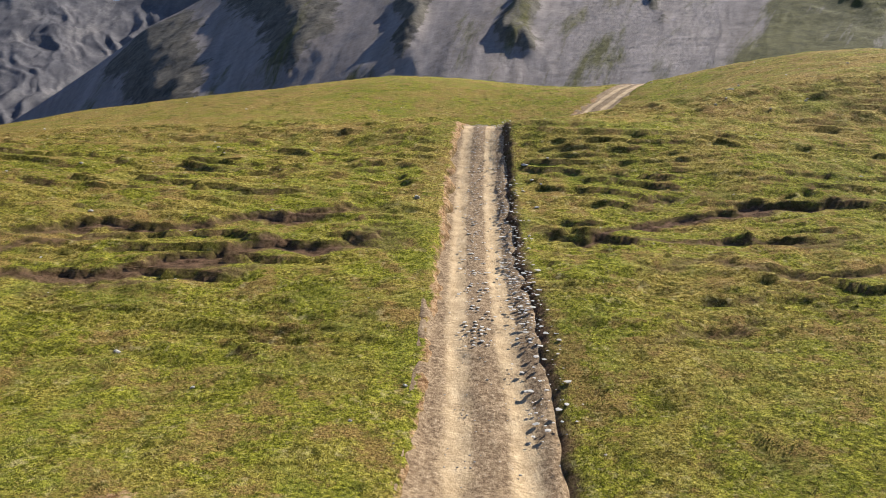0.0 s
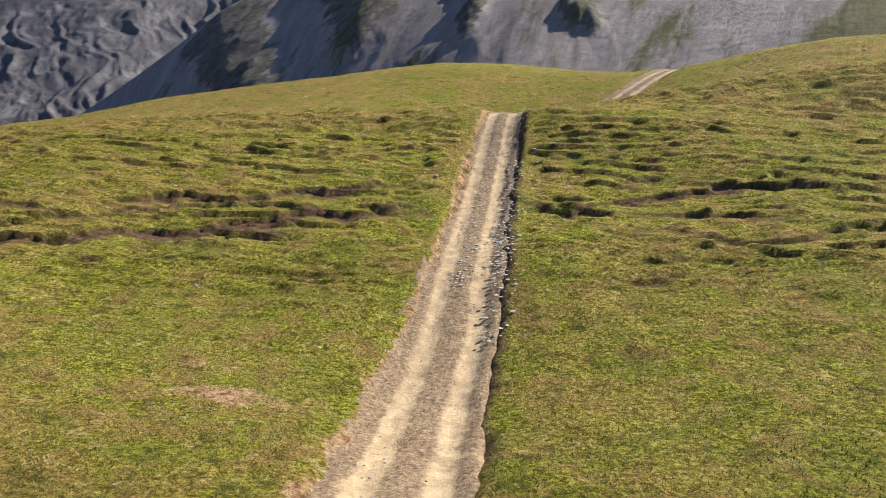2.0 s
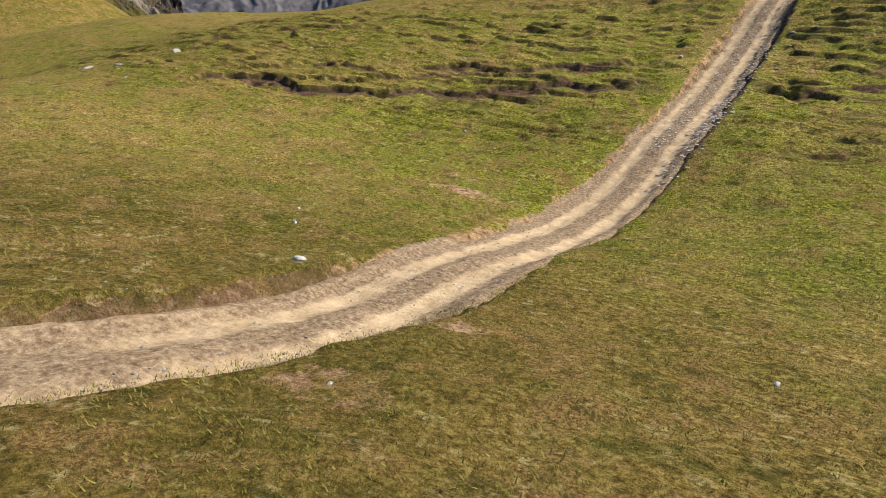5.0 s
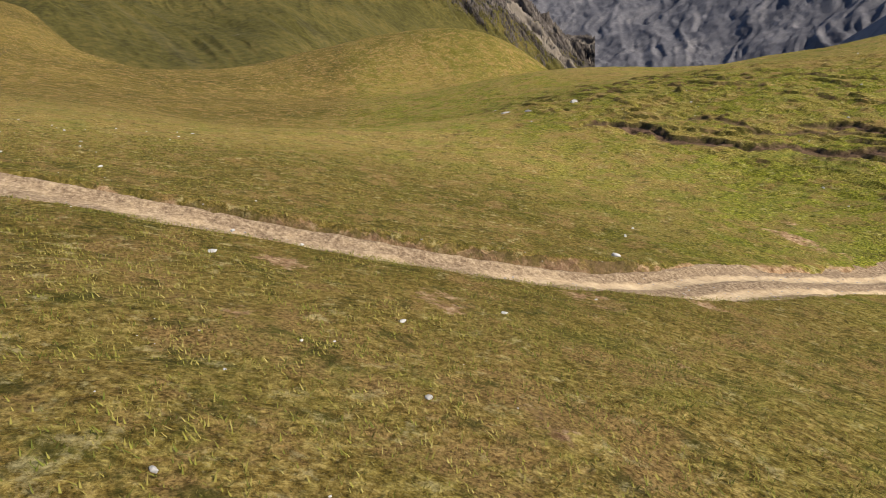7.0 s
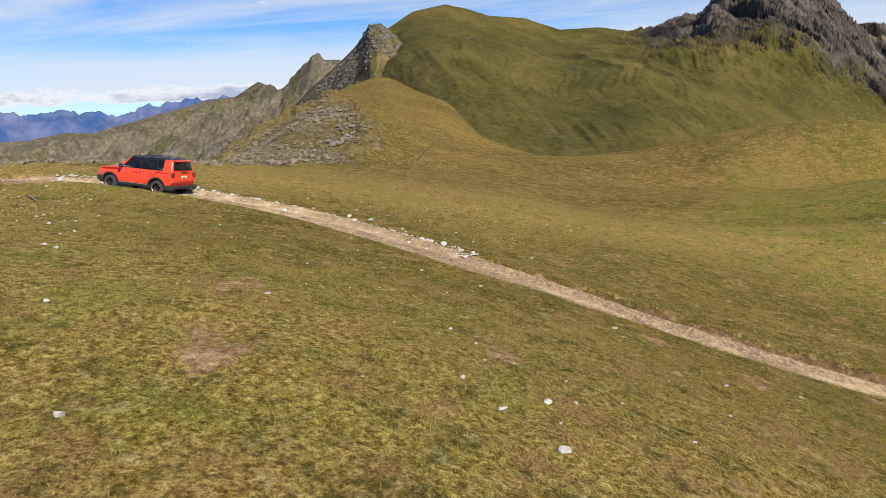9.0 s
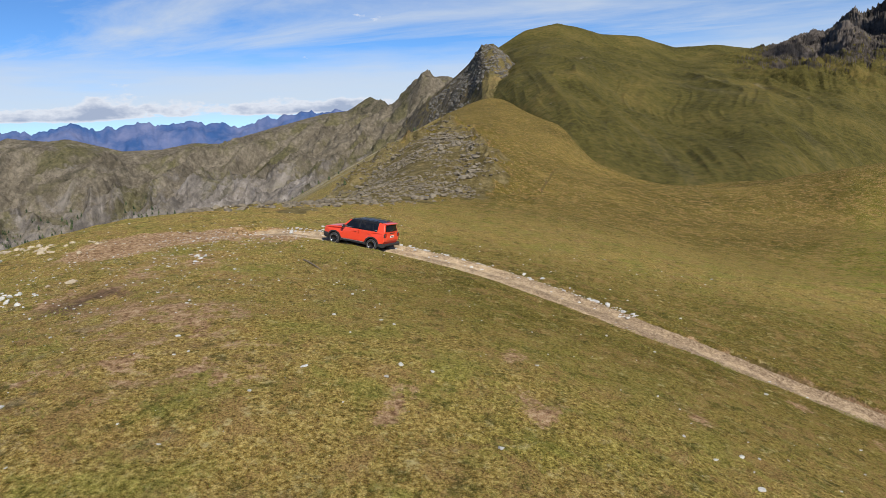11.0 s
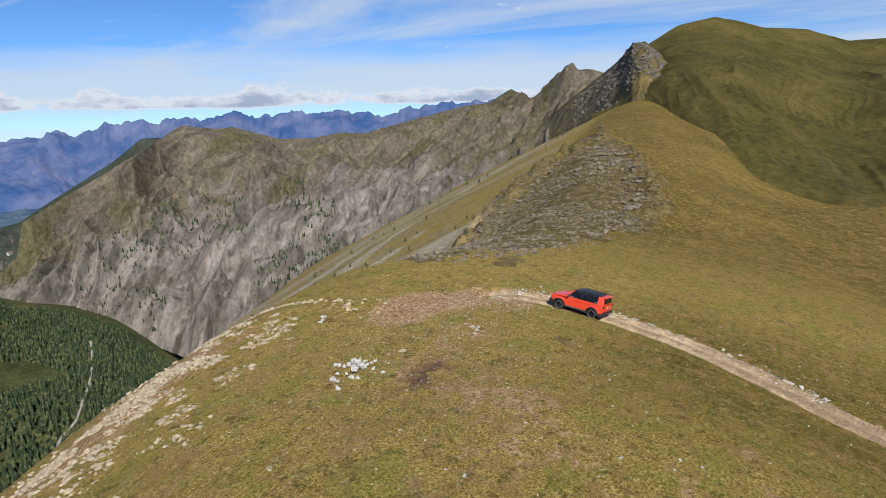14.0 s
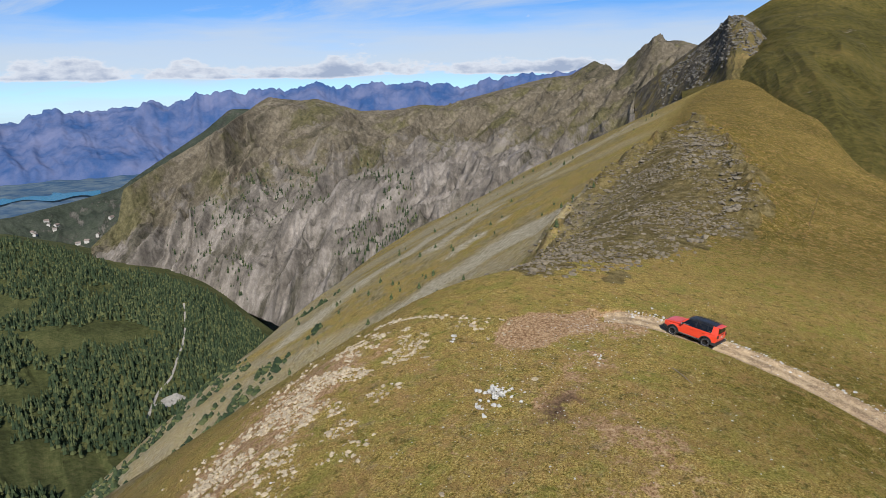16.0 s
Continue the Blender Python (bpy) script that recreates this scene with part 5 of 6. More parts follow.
bx_, by_ = rng.uniform(-198, -14, 70000), rng.uniform(-92, -37, 70000)
rubble_spot = picker(bx_, by_, inside(bx_ + 12 * fbm(bx_ * 0.08, by_ * 0.08, 3, 0.6, 57), by_ + rng.normal(0, 1.0, 70000), OUTCROP) & (0.5 * vnoise(bx_ * 0.3, by_ * 0.3, 46) + 0.5 * vnoise(bx_ * 0.1, by_ * 0.1, 48) + 0.4 * rng.random(70000) > 0.66))


def outcrop_spot():
    """Ribs of rock along the crest and the east edge of the outcrop."""
    k = rng.random()
    if k < 0.45:
        x, y = np.interp(rng.random(), (0, 1), (-192, -120)), 0
        y = np.interp(x, (-192, -150, -120), (-71, -60, -57)) + rng.normal(0, 3.0)
    elif k < 0.8:
        x = rng.uniform(-150, -50)
        y = np.interp(x, (-150, -110, -85, -50), (-54, -44, -40, -42)) - abs(rng.normal(0, 2.0))
    else:
        x = rng.uniform(-160, -95)
        y = np.interp(x, (-160, -95), (-76, -82)) + rng.normal(0, 3)
    return x, y


RUBBLE = rock_material("outcrop_rock", (0.055, 0.043, 0.028), (0.26, 0.21, 0.14), 0.8)
strew("rubble", "grey-brown rubble covering the rocky outcrop", 9500, rubble_spot, lambda: 0.25 + 0.85 * rng.random() ** 3, RUBBLE, "rubble", sink=-0.05)
strew("outcrop_blocks", "large broken blocks along the ribs of the outcrop", 420, outcrop_spot, lambda: 0.5 + 1.7 * rng.random() ** 2, RUBBLE, "rock")

# broken rock standing out of the crag
drop = surface_lookup(bpy.data.objects["crag_ridge"])
spots = []
for _ in range(5200):
    a, u = rng.uniform(97.9, 105.5), rng.random() ** 1.6
    r = np.interp(a, (96.6, 98.2, 100, 102, 105.5), (580, 600, 615, 690, 770)) * (1 - 0.02) - u * 190
    x, y = HUB[0] - math.sin(math.radians(a * TURN)) * r, HUB[1] + math.cos(math.radians(a * TURN)) * r
    if vnoise(np.array([a * 2.2]), np.array([r * 0.035]), 47)[0] + 0.3 * rng.random() < 0.38 + 0.4 * u:
        continue
    z = drop(x, y)
    if z is not None:
        size = 0.9 + 3.4 * rng.random() ** 4
        spots.append((x, y, z + 0.08 * size, rng.random() * 6.28, size))
CRAG_STONE = rock_material("crag_stone", (0.040, 0.033, 0.024), (0.155, 0.128, 0.092), 0.5)
tagged(scatter(tiny, spots, CRAG_STONE, "crag_rocks"), "broken dark rocks jutting from the crag", "rock", kind="stuff")


# ---- the car ----
def paint(name, color, rough=0.3, metal=0.0, coat=0.0):
    n = Nodes(name, rough, metal, 0.5)
    dust = n.ramp(n.noise(3.0, 6, 0.65), (0.45, 0.0), (0.8, 0.35))
    n.color(n.mix(dust, color, tuple(0.75 * c + 0.25 * d for c, d in zip(color, (0.3, 0.24, 0.17)))))
    n.b.inputs["Coat Weight"].default_value = coat
    n.b.inputs["Coat Roughness"].default_value = 0.06
    return n.m


RED = paint("orange_red_paint", (0.70, 0.052, 0.018), 0.35, 0.0, 0.5)
BLACK_TRIM = paint("black_plastic", (0.018, 0.018, 0.018), 0.6)
GLOSS_BLACK = paint("gloss_black_roof", (0.010, 0.010, 0.011), 0.35, 0.0, 0.1)
DARK_GLASS = paint("tinted_glass", (0.006, 0.007, 0.009), 0.08, 0.0, 0.0)
RUBBER = paint("tyre_rubber", (0.03, 0.029, 0.028), 0.85)
ALLOY = paint("silver_alloy", (0.55, 0.55, 0.56), 0.28, 0.9)
RIM_BLACK = paint("black_rim", (0.02, 0.02, 0.022), 0.3)
LAMP_GLASS = paint("lamp_lens", (0.75, 0.77, 0.8), 0.08, 0.2, 0.6)
TAIL_RED = paint("tail_lamp_red", (0.30, 0.006, 0.006), 0.12, 0.0, 0.6)
PLATE = paint("white_plate", (0.72, 0.72, 0.70), 0.4)
SILVER = paint("satin_silver", (0.6, 0.6, 0.6), 0.3, 0.7)


def part(name, bm, material, parent, label="", smooth_shade=False):
    bmesh.ops.recalc_face_normals(bm, faces=bm.faces)
    ob = new(name, finish(name, bm, material, smooth_shade))
    ob.parent = parent
    return tagged(ob, label) if label else ob


def offset(outline, d):
    """Move a closed outline inwards by d."""
    n, out = len(outline), []
    for i in range(n):
        a, b, c = (Vector(outline[k % n]) for k in (i - 1, i, i + 1))
        e, f = (b - a).normalized(), (c - b).normalized()
        m = Vector((-e.y - f.y, e.x + f.x))
        m = m.normalized() if m.length > 1e-6 else Vector((-e.y, e.x))
        out.append(tuple(b + m * d))
    return out


def slab(outline, half_width, levels):
    """A rounded body from a side outline (counter-clockwise in x, z): levels of (share of the half width, inset)."""
    bm = bmesh.new()
    rings = []
    for f, inset in levels:
        ring = offset(outline, inset) if inset else outline
        rings.append([bm.verts.new((x, f * half_width(x, z), z)) for x, z in ring])
    n = len(outline)
    for a, b in zip(rings, rings[1:]):
        for i in range(n):
            bm.faces.new((a[i], a[(i + 1) % n], b[(i + 1) % n], b[i]))
    bm.faces.new(rings[0])
    bm.faces.new(rings[-1][::-1])
    return bm


ROUND = [(-1, 0.05), (-0.985, 0.02), (-0.95, 0.0), (-0.5, 0.0), (0, 0.0), (0.5, 0.0), (0.95, 0.0), (0.985, 0.02), (1, 0.05)]


def arc(cx, cz, r, a0, a1, n=10):
    return [(cx + r * math.cos(radians(a)), cz + r * math.sin(radians(a))) for a in np.linspace(a0, a1, n)]


def side_w(x, z):
    front, rear = float(smooth(1.45, 2.1, np.float64(x))), float(smooth(-1.6, -2.1, np.float64(x)))
    return 0.895 * (1 - 0.13 * front ** 1.5 - 0.07 * rear) * (1 - 0.10 * max(0.0, (z - 0.95)) - 0.05 * max(0.0, 0.6 - z))


def cabin_w(x, z):
    return 0.85 - 0.40 * (z - 1.08) - 0.04 * float(smooth(-1.4, -2.0, np.float64(x))) - 0.06 * float(smooth(0.2, 0.85, np.float64(x)))


def strip(poly, side, w, lift, thick=0.012, inset=0.0):
    """A thin panel that lies on one side of the car: outline in x, z."""
    poly = offset(poly, inset) if inset else poly
    bm = bmesh.new()
    outer = [bm.verts.new((x, side * (w(x, z) + lift), z)) for x, z in poly]
    inner = [bm.verts.new((x, side * (w(x, z) + lift - thick), z)) for x, z in poly]
    n = len(poly)
    bm.faces.new(outer)
    bm.faces.new(inner[::-1])
    for i in range(n):
        bm.faces.new((outer[i], inner[i], inner[(i + 1) % n], outer[(i + 1) % n]))
    return bm


def box(cx, cy, cz, sx, sy, sz, bevel=0.0, segments=2):
    bm = bmesh.new()
    bmesh.ops.create_cube(bm, size=1)
    for v in bm.verts:
        v.co = Vector((cx + v.co.x * sx, cy + v.co.y * sy, cz + v.co.z * sz))
    if bevel:
        bmesh.ops.bevel(bm, geom=bm.edges[:], offset=bevel, segments=segments, affect="EDGES", profile=0.6)
    return bm


def lathe(profile, axis_at, side, segments=32):
    """A body of revolution round the y axis: profile of (radius, y outwards)."""
    bm = bmesh.new()
    rings = []
    for r, y in profile:
        rings.append([bm.verts.new((axis_at[0] + r * math.cos(a), axis_at[1] + side * y, axis_at[2] + r * math.sin(a))) for a in np.linspace(0, 2 * math.pi, segments, endpoint=False)])
    for a, b in zip(rings, rings[1:]):
        for i in range(segments):
            bm.faces.new((a[i], a[(i + 1) % segments], b[(i + 1) % segments], b[i]))
    return bm


def build_car():
    car = tagged(new("car"), "orange-red compact off-road car with black roof on the dirt track", "car")
    FA, RA, R = 1.285, -1.285, 0.345
    lower = [(-2.06, 0.64), (-1.95, 0.44), *arc(RA, R, 0.44, 168, 12, 9), *arc(FA, R, 0.44, 168, 12, 9), (1.93, 0.46),
             (2.06, 0.62), (2.08, 0.80), (2.05, 0.93), (1.96, 1.00), (1.6, 1.06), (1.2, 1.10), (0.84, 1.13), (0.2, 1.12), (-1.0, 1.13), (-1.9, 1.15), (-2.05, 1.08), (-2.09, 0.86)]
    part("body", slab(lower, side_w, ROUND), RED, car, "orange-red painted body shell")
    soft = [(-1, 0.03), (-0.97, 0.008), (-0.9, 0), (0, 0), (0.9, 0), (0.97, 0.008), (1, 0.03)]
    cabin = [(0.86, 1.10), (0.80, 1.16), (0.36, 1.59), (0.26, 1.645), (-0.5, 1.70), (-1.4, 1.685), (-1.55, 1.675), (-1.55, 1.10)]
    part("cabin_frame", slab(cabin, cabin_w, soft), GLOSS_BLACK, car, "black window frames and roof edge")
    rear = [(-1.55, 1.10), (-1.55, 1.665), (-1.86, 1.635), (-1.94, 1.58), (-2.03, 1.20), (-2.03, 1.10)]
    part("rear_quarter", slab(rear, lambda x, z: cabin_w(x, z) + 0.012, soft), RED, car)
    for s in (-1, 1):
        part("windscreen_pillar", strip([(0.87, 1.12), (0.39, 1.585), (0.27, 1.60), (0.68, 1.17)], s, cabin_w, 0.014, 0.09), RED, car, "orange-red pillar beside the windscreen")
        for cx in (FA, RA):
            bm = bmesh.new()
            lines_ = [[bm.verts.new((x, s * y, z)) for x, z in arc(cx, R, 0.43, -8, 188, 18)] for y in (0.3, 0.86)]
            for k in range(17):
                bm.faces.new((lines_[0][k], lines_[0][k + 1], lines_[1][k + 1], lines_[1][k]))
            part("wheel_well", bm, BLACK_TRIM, car, "dark wheel well")
    # bonnet, slightly proud, with its edge lines
    bm = bmesh.new()
    rows_b = []
    for x, z, w in ((1.93, 1.012, 0.60), (1.6, 1.075, 0.66), (1.2, 1.118, 0.69), (0.9, 1.148, 0.70)):
        rows_b.append([bm.verts.new((x, w * u, z + 0.018 * (1 - u * u) + (0.012 if 0.35 < abs(u) < 0.7 else 0))) for u in (-1, -0.7, -0.4, 0, 0.4, 0.7, 1)])
    for a, b in zip(rows_b, rows_b[1:]):
        for i in range(6):
            bm.faces.new((a[i], a[i + 1], b[i + 1], b[i]))
    part("bonnet", bm, RED, car, smooth_shade=True)
    # windscreen and rear window
    for name, lo, hi, wl, wh, out in (("windscreen", (0.83, 1.15), (0.37, 1.585), 0.75, 0.60, 0.02), ("rear_window", (-2.035, 1.20), (-1.955, 1.55), 0.66, 0.56, -0.015)):
        bm = bmesh.new()
        g = []
        for u in np.linspace(0, 1, 5):
            x, z, w = lo[0] + (hi[0] - lo[0]) * u, lo[1] + (hi[1] - lo[1]) * u, wl + (wh - wl) * u
            g.append([bm.verts.new((x + out + out * 1.6 * (1 - q * q), w * q, z + 0.008)) for q in np.linspace(-1, 1, 9)])
        for a, b in zip(g, g[1:]):
            for i in range(8):
                bm.faces.new((a[i], a[i + 1], b[i + 1], b[i]))
        part(name, bm, DARK_GLASS, car, "dark tinted glass", True)
    # black roof skin with a glass panel, ribs and rails
    bm = bmesh.new()
    g = []
    for x, z, w in ((0.22, 1.642, 0.58), (-0.1, 1.665, 0.60), (-0.6, 1.688, 0.61), (-1.2, 1.682, 0.60), (-1.72, 1.655, 0.58)):
        g.append([bm.verts.new((x, w * q, z + 0.022 * (1 - q * q) - 0.004)) for q in np.linspace(-1, 1, 9)])
    for a, b in zip(g, g[1:]):
        for i in range(8):
            bm.faces.new((a[i], a[i + 1], b[i + 1], b[i]))
    roof = part("roof", bm, GLOSS_BLACK, car, "glossy black roof panel", True)
    for y in (-0.3, 0.0, 0.3):
        part("roof_rib", box(-0.75, y, 1.705 - abs(y) * 0.03, 1.7, 0.02, 0.008, 0.003, 1), BLACK_TRIM, roof)
    for s in (-1, 1):
        bm = bmesh.new()
        ring = []
        for x, z in ((0.2, 1.655), (0.08, 1.70), (-0.5, 1.735), (-1.2, 1.728), (-1.62, 1.70), (-1.75, 1.655)):
            ring.append([bm.verts.new((x, s * (0.585 + dy), z + dz)) for dy, dz in ((-0.018, -0.014), (0.018, -0.014), (0.018, 0.014), (-0.018, 0.014))])
        for a, b in zip(ring, ring[1:]):
            for i in range(4):
                bm.faces.new((a[i], a[(i + 1) % 4], b[(i + 1) % 4], b[i]))
        part("roof_rail", bm, BLACK_TRIM, car, "black roof rail")
        # side glass, pillars
        for name, poly in (("front_side_window", [(0.62, 1.20), (0.30, 1.53), (-0.30, 1.565), (-0.33, 1.18)]), ("rear_side_window", [(-0.42, 1.18), (-0.40, 1.565), (-1.15, 1.55), (-1.25, 1.20)]), ("quarter_window", [(-1.34, 1.21), (-1.25, 1.545), (-1.52, 1.52), (-1.56, 1.25)])):
            part(name, strip(poly[::-1], s, cabin_w, 0.012), DARK_GLASS, car, "dark tinted glass")
        for name, poly in (("centre_pillar", [(-0.33, 1.18), (-0.30, 1.565), (-0.40, 1.565), (-0.42, 1.18)]), ("rear_pillar", [(-1.25, 1.20), (-1.15, 1.55), (-1.25, 1.545), (-1.34, 1.21)]), ("roof_edge", [(0.32, 1.545), (0.24, 1.62), (-0.5, 1.665), (-1.5, 1.64), (-1.56, 1.55), (-0.5, 1.585)])):
            part(name, strip(poly[::-1], s, cabin_w, 0.009), GLOSS_BLACK, car, "black")
        part("belt_strip", strip([(0.66, 1.165), (0.64, 1.185), (-1.55, 1.235), (-1.55, 1.213)][::-1], s, cabin_w, 0.016), SILVER, car, "thin bright window trim")
        # doors, with handles
        for poly, hx in (([(0.66, 0.50), (0.72, 0.80), (0.70, 1.10), (-0.36, 1.11), (-0.36, 0.48)], -0.16), ([(-0.38, 0.48), (-0.38, 1.11), (-1.30, 1.12), (-1.22, 0.92), (-0.93, 0.66), (-0.86, 0.49)], -1.08)):
            door = part("door", strip(poly[::-1], s, side_w, 0.006, 0.012, -0.004), RED, car)
            part("door_handle", box(hx, s * (side_w(hx, 0.98) + 0.022), 0.985, 0.19, 0.03, 0.032, 0.01), RED, door)
        # cladding along the sills and over the wheels
        sill = part("sill_cladding", strip([(FA - 0.42, 0.34), (FA - 0.45, 0.44), (RA + 0.45, 0.44), (RA + 0.42, 0.34)], s, side_w, 0.016, 0.05), BLACK_TRIM, car, "black plastic sill")
        part("sill_strip", strip([(FA - 0.50, 0.435), (FA - 0.50, 0.455), (RA + 0.50, 0.455), (RA + 0.50, 0.435)], s, side_w, 0.022, 0.02), SILVER, sill, "thin silver strip")
        for cx in (FA, RA):
            poly = arc(cx, R, 0.495, -4, 184, 16) + arc(cx, R, 0.415, 184, -4, 16)
            part("wheel_arch", strip(poly, s, side_w, 0.022, 0.10), BLACK_TRIM, car, "black plastic wheel arch trim")
            # wheel
            y = s * 0.70
            wheel = part("wheel", lathe([(0.05, 0.02), (0.2, 0.03), (0.245, 0.06), (0.245, 0.16), (0.2, 0.165)], (cx, y, R), s), RIM_BLACK, car, "black and silver alloy wheel", True)
            part("tyre", lathe([(0.235, 0.0), (0.30, -0.005), (0.335, 0.02), (0.345, 0.06), (0.345, 0.15), (0.335, 0.19), (0.30, 0.213), (0.245, 0.205), (0.235, 0.19)], (cx, y, R), s, 40), RUBBER, wheel, "dusty black tyre", True)
            part("rim", lathe([(0.238, 0.185), (0.246, 0.20), (0.228, 0.205), (0.222, 0.185)], (cx, y, R), s, 40), ALLOY, wheel, "silver rim edge", True)
            for k in range(5):
                a = 2 * math.pi * k / 5 + 0.3
                bm = bmesh.new()
                for half in (-1, 1):
                    v = []
                    for r, wd in ((0.05, 0.03), (0.15, 0.032), (0.228, 0.05)):
                        for q in (-1, 1):
                            t_ = a + half * 0.16 * (r / 0.23) + q * wd / 2 / r * 0.5
                            v.append(bm.verts.new((cx + r * math.cos(t_), y + s * 0.188, R + r * math.sin(t_))))
                    bm.faces.new((v[0], v[1], v[3], v[2]))
                    bm.faces.new((v[2], v[3], v[5], v[4]))
                bmesh.ops.solidify(bm, geom=bm.faces[:], thickness=0.02)
                part("spoke", bm, RIM_BLACK, wheel, "black spoke")
            part("hub_cap", lathe([(0.001, 0.2), (0.04, 0.198), (0.045, 0.18)], (cx, y, R), s, 16), RIM_BLACK, wheel)
        # mirror
        mirror = part("door_mirror", box(0.60, s * 1.0, 1.20, 0.12, 0.20, 0.15, 0.035, 3), BLACK_TRIM, car, "black door mirror with silver cap")
        part("mirror_cap", box(0.635, s * 1.01, 1.215, 0.075, 0.185, 0.10, 0.03, 3), SILVER, mirror, "silver mirror cap")
        part("mirror_arm", box(0.61, s * 0.86, 1.15, 0.06, 0.14, 0.05, 0.01), BLACK_TRIM, mirror)
        # lamps
        bm = bmesh.new()
        bmesh.ops.create_uvsphere(bm, u_segments=24, v_segments=12, radius=0.1)
        for v in bm.verts:
            v.co = Vector((2.045 + v.co.x * 0.35, s * 0.585 + v.co.y, 0.855 + v.co.z))
        lamp = part("headlight", bm, LAMP_GLASS, car, "round clear headlight", True)
        bm = bmesh.new()
        ra_, rb_ = [], []
        for a in np.linspace(0, 2 * math.pi, 24, endpoint=False):
            ra_.append(bm.verts.new((2.065, s * 0.585 + 0.118 * math.cos(a), 0.855 + 0.118 * math.sin(a))))
            rb_.append(bm.verts.new((2.09, s * 0.585 + 0.098 * math.cos(a), 0.855 + 0.098 * math.sin(a))))
        for i in range(24):
            bm.faces.new((ra_[i], ra_[(i + 1) % 24], rb_[(i + 1) % 24], rb_[i]))
        part("headlight_ring", bm, BLACK_TRIM, lamp, "black lamp surround")
        part("turn_signal", box(1.90, s * 0.80, 0.87, 0.07, 0.03, 0.07, 0.01), paint("amber_lens", (0.7, 0.2, 0.02), 0.15), car, "amber side marker")
        part("fog_lamp", box(2.06, s * 0.66, 0.47, 0.04, 0.10, 0.10, 0.03, 3), LAMP_GLASS, car, "small lit fog lamp")
        part("tow_hook", box(2.07, s * 0.52, 0.555, 0.05, 0.18, 0.02, 0.008), SILVER, car, "silver hook trim")
        tail = part("tail_lamp", box(-2.07, s * 0.73, 0.98, 0.09, 0.20, 0.22, 0.035, 3), BLACK_TRIM, car, "square tail lamp in a black surround")
        part("tail_lens", box(-2.10, s * 0.73, 0.98, 0.06, 0.15, 0.17, 0.03, 3), TAIL_RED, tail, "red lens")
    # front: grille with seven slots, bumper, plate
    grille = part("grille", box(2.055, 0, 0.855, 0.07, 0.98, 0.22, 0.05, 4), BLACK_TRIM, car, "black grille with upright slots")
    for k in range(7):
        part("grille_slot", box(2.092, (k - 3) * 0.105, 0.855, 0.012, 0.06, 0.15, 0.02, 3), RIM_BLACK, grille)
    bumper = [(2.13, 0.40), (2.15, 0.56), (2.10, 0.64), (1.74, 0.64), (1.76, 0.46), (1.92, 0.30)]
    front = part("front_bumper", slab(bumper, lambda x, z: side_w(x, 0.7) + 0.012, ROUND), BLACK_TRIM, car, "black plastic front bumper")
    part("skid_plate", box(2.10, 0, 0.35, 0.10, 0.8, 0.06, 0.02), SILVER, front, "grey skid plate")
    plate = part("number_plate", box(2.16, 0, 0.52, 0.02, 0.36, 0.10, 0.006, 1), PLATE, car, "white plate with dark bars")
    part("plate_bar", box(2.172, 0, 0.52, 0.004, 0.26, 0.045), BLACK_TRIM, plate)
    # rear
    bumper = [(-1.95, 0.32), (-1.76, 0.38), (-1.76, 0.46), (-2.12, 0.50), (-2.15, 0.45), (-2.12, 0.38)]
    part("rear_bumper", slab(bumper[::-1], lambda x, z: side_w(x, 0.7) + 0.012, ROUND), BLACK_TRIM, car, "black plastic rear bumper")
    tailgate = part("tailgate", box(-2.085, 0, 0.93, 0.03, 1.16, 0.46, 0.012), RED, car)
    part("tailgate_handle", box(-2.105, 0, 1.10, 0.03, 0.5, 0.05, 0.01), BLACK_TRIM, tailgate)
    plate = part("number_plate", box(-2.108, 0, 0.90, 0.02, 0.36, 0.11, 0.006, 1), PLATE, car, "white plate with dark bars")
    part("plate_bar", box(-2.12, 0, 0.90, 0.004, 0.26, 0.045), BLACK_TRIM, plate)
    part("roof_spoiler", box(-1.98, 0, 1.625, 0.24, 1.16, 0.05, 0.018, 2), RED, car, "red roof spoiler")
    part("rear_wiper", box(-2.075, 0.1, 1.25, 0.02, 0.34, 0.018, 0.004, 1), BLACK_TRIM, car)
    for y in (0.1, -0.35):
        part("wiper", box(0.80, y, 1.19, 0.03, 0.55, 0.018, 0.004, 1), BLACK_TRIM, car)
    bm = bmesh.new()
    bmesh.ops.create_cone(bm, cap_ends=True, segments=8, radius1=0.012, radius2=0.004, depth=0.26)
    for v in bm.verts:
        v.co = Vector((-1.7 - (v.co.z + 0.13) * 0.6, v.co.y, 1.67 + (v.co.z + 0.13)))
    part("antenna", bm, BLACK_TRIM, car)
    part("underbody", box(0, 0, 0.40, 3.4, 1.3, 0.22, 0.04), BLACK_TRIM, car, "dark underbody")
    return car


CAR_AT, CAR_AHEAD = Vector((-10.35, -34.0)), Vector((-0.22, -0.975)).normalized()
car = build_car()
bpy.context.view_layer.update()
track = bpy.data.objects["road"]
beside = Vector((-CAR_AHEAD.y, CAR_AHEAD.x))
feet = []
for fx, fy in ((1.285, 0.80), (1.285, -0.80), (-1.285, 0.80), (-1.285, -0.80)):
    q = CAR_AT + CAR_AHEAD * fx + beside * fy
    feet.append(Vector((q.x, q.y, track.ray_cast((q.x, q.y, 60), (0, 0, -1))[1].z)))
ahead = ((feet[0] + feet[1]) - (feet[2] + feet[3])).normalized()
left_ = ((feet[0] + feet[2]) - (feet[1] + feet[3])).normalized()
upward = ahead.cross(left_).normalized()
left_ = upward.cross(ahead)
mid_foot = sum(feet, Vector()) / 4
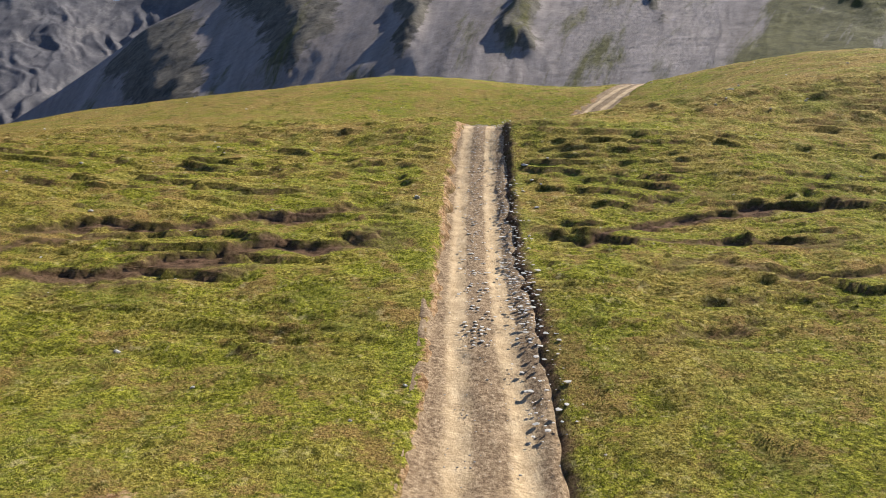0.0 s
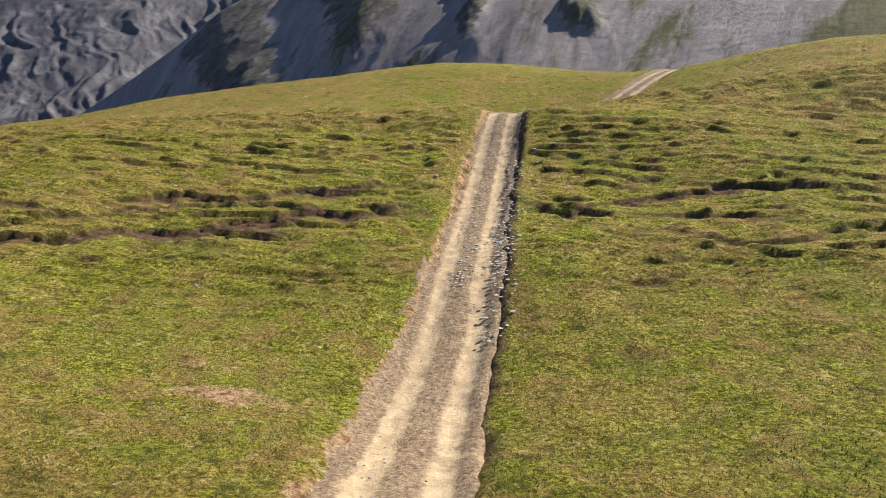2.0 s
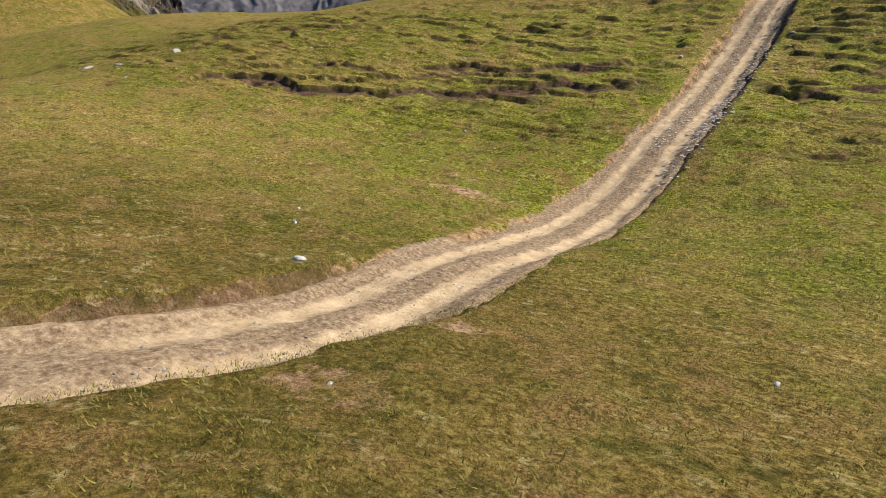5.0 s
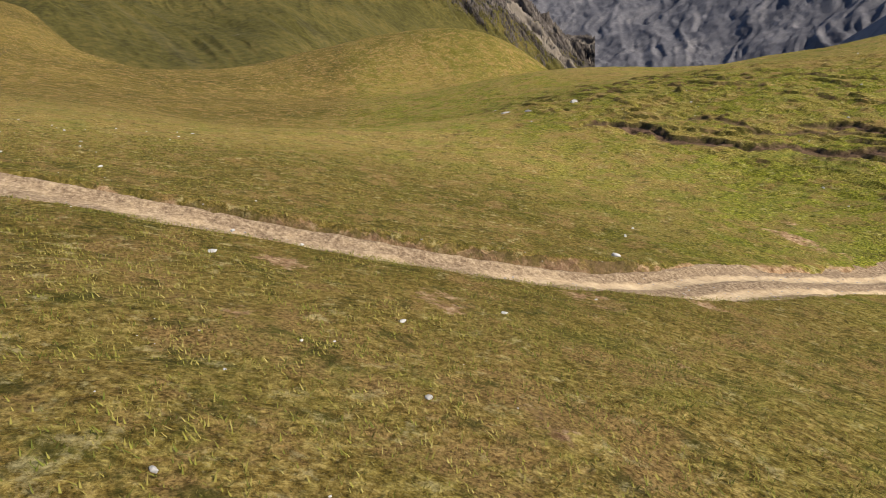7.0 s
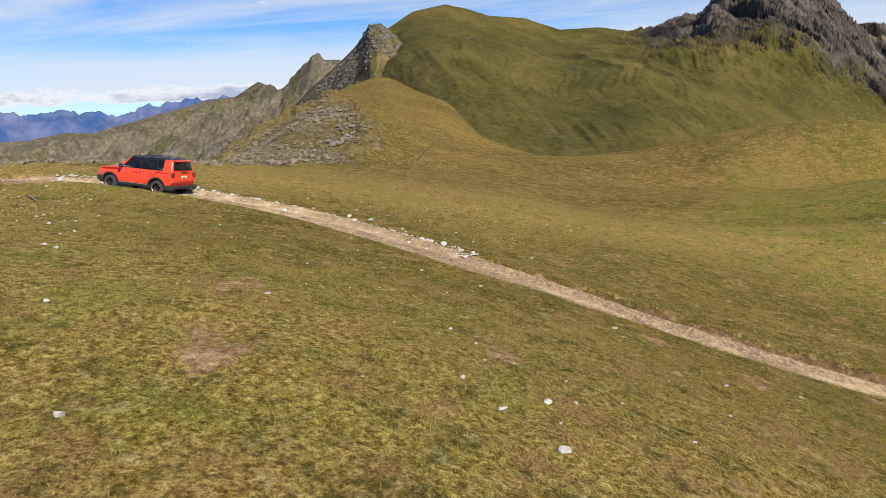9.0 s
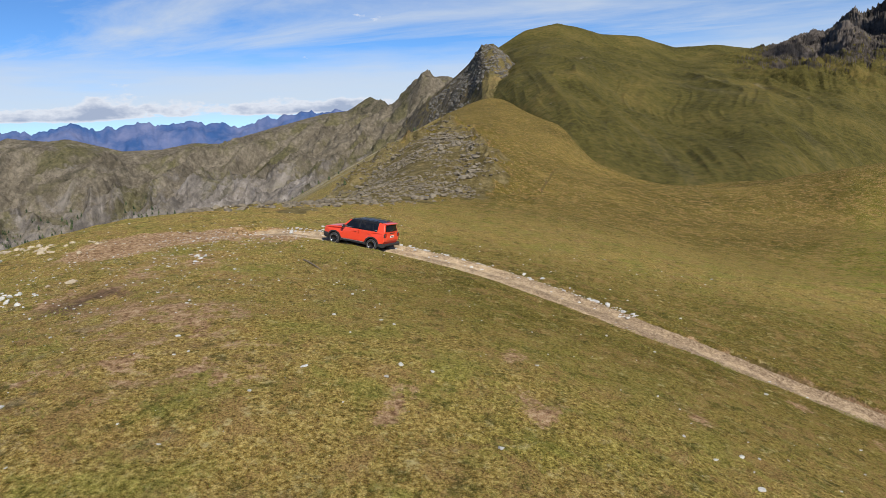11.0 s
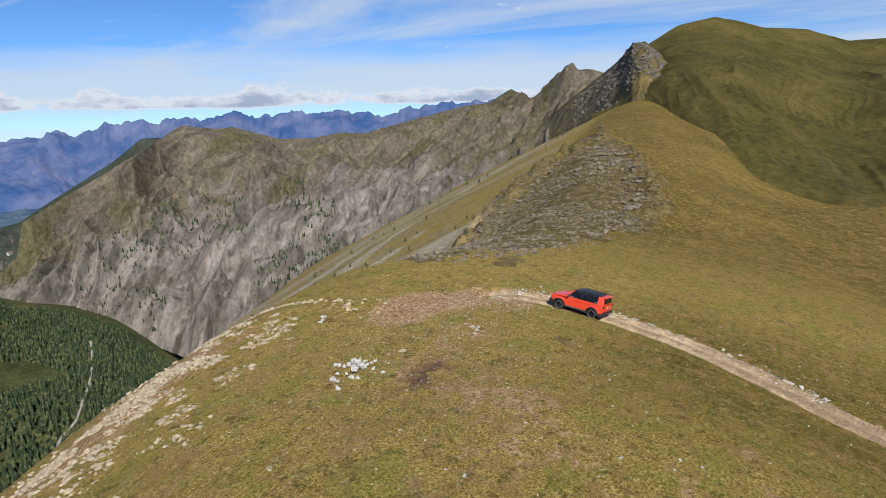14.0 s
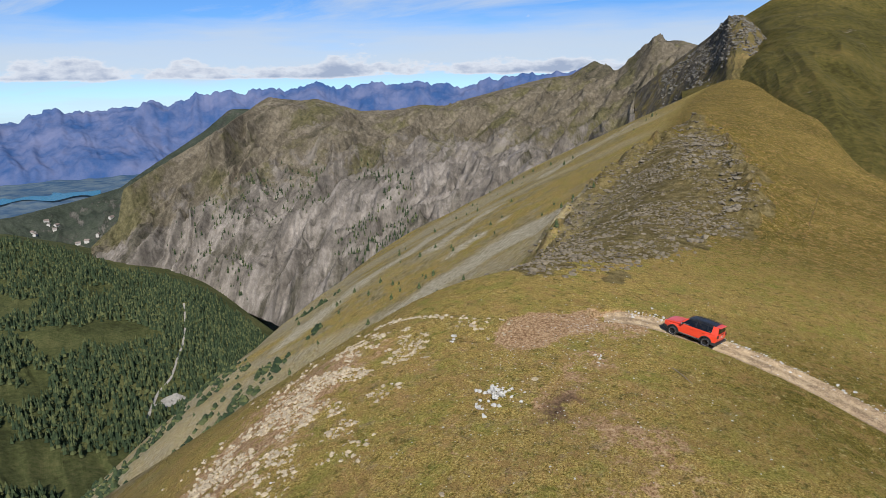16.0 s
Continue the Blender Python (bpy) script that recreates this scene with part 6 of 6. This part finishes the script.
car.matrix_basis = Matrix((( ahead.x, left_.x, upward.x, mid_foot.x), (ahead.y, left_.y, upward.y, mid_foot.y), (ahead.z, left_.z, upward.z, mid_foot.z - 0.015), (0, 0, 0, 1)))


# ---- grass ----
def blade_material():
    n = Nodes("grass_blades", 0.8, spec=0.15)
    tint = n.noise(0.33, 6, 0.65, distort=0.4)
    warm = n.math("ADD", n.math("MULTIPLY", n.island(), 0.7), n.math("MULTIPLY", n.math("SUBTRACT", tint, 0.5), 1.6))
    n.color(n.ramp(warm, (0.0, (0.085, 0.092, 0.013)), (0.3, (0.19, 0.175, 0.028)), (0.55, (0.25, 0.20, 0.046)), (0.85, (0.33, 0.265, 0.085))))
    n.b.inputs["Transmission Weight"].default_value = 0.0
    return n.m


BLADES = blade_material()


def tufts(name, label, x0, x1, y0, y1, per_m2, tall, wide, blades=4):
    """Short tufts of grass over a stretch of the meadow, thinner where the ground is bare."""
    n = int((x1 - x0) * (y1 - y0) * per_m2)
    x, y = rng.uniform(x0, x1, n), rng.uniform(y0, y1, n)
    d, _ = road_distance(x, y)
    thick = vnoise(x * 1.3, y * 1.3, 91) * 0.6 + vnoise(x * 4.0, y * 4.0, 92) * 0.4
    keep = (np.abs(d) > 1.75) & (thick + rng.random(n) * 0.35 > 0.42) & (past_brink(x, y) < -1)
    for px, py, rx, ry, v in BARE:
        v = min(v, 1.0)
        keep &= ((x - px) / rx) ** 2 + ((y - py) / ry) ** 2 > (0.4 + rng.random(n)) * v
    x, y, thick = x[keep], y[keep], thick[keep]
    z = ground_heights(x, y)
    n = len(x)
    vs = np.zeros((n, blades, 3, 3))
    for b in range(blades):
        a = rng.uniform(0, 6.283, n)
        h = tall * (0.45 + rng.random(n)) * (0.5 + thick)
        w = wide * (0.6 + 0.8 * rng.random(n))
        lean = h * rng.uniform(0.8, 2.6, n)
        bx, by = x + rng.normal(0, 0.05, n), y + rng.normal(0, 0.05, n)
        cx, sx = np.cos(a), np.sin(a)
        vs[:, b, 0] = np.stack([bx - sx * w, by + cx * w, z - 0.02], 1)
        vs[:, b, 1] = np.stack([bx + sx * w, by - cx * w, z - 0.02], 1)
        vs[:, b, 2] = np.stack([bx + cx * lean, by + sx * lean, z + h], 1)
    ob = add_mesh(name, vs.reshape(-1, 3), np.arange(n * blades * 3).reshape(-1, 3), BLADES, smooth_shade=False)
    return tagged(ob, label, "grass", kind="stuff")


tufts("grass", "short green and straw-coloured meadow grass", -2, 21, -30, 1, 150, 0.022, 0.0065)
tufts("grass_north", "short green meadow grass beside the track", -12, 16, 1, 20, 60, 0.036, 0.012)
tufts("grass_ridge", "dry short grass on the rounded ridge", -6, 24, -53, -30, 40, 0.042, 0.013, 3)
tufts("grass_west", "short grass past the track", -22, -2, -36, 4, 24, 0.042, 0.014, 3)
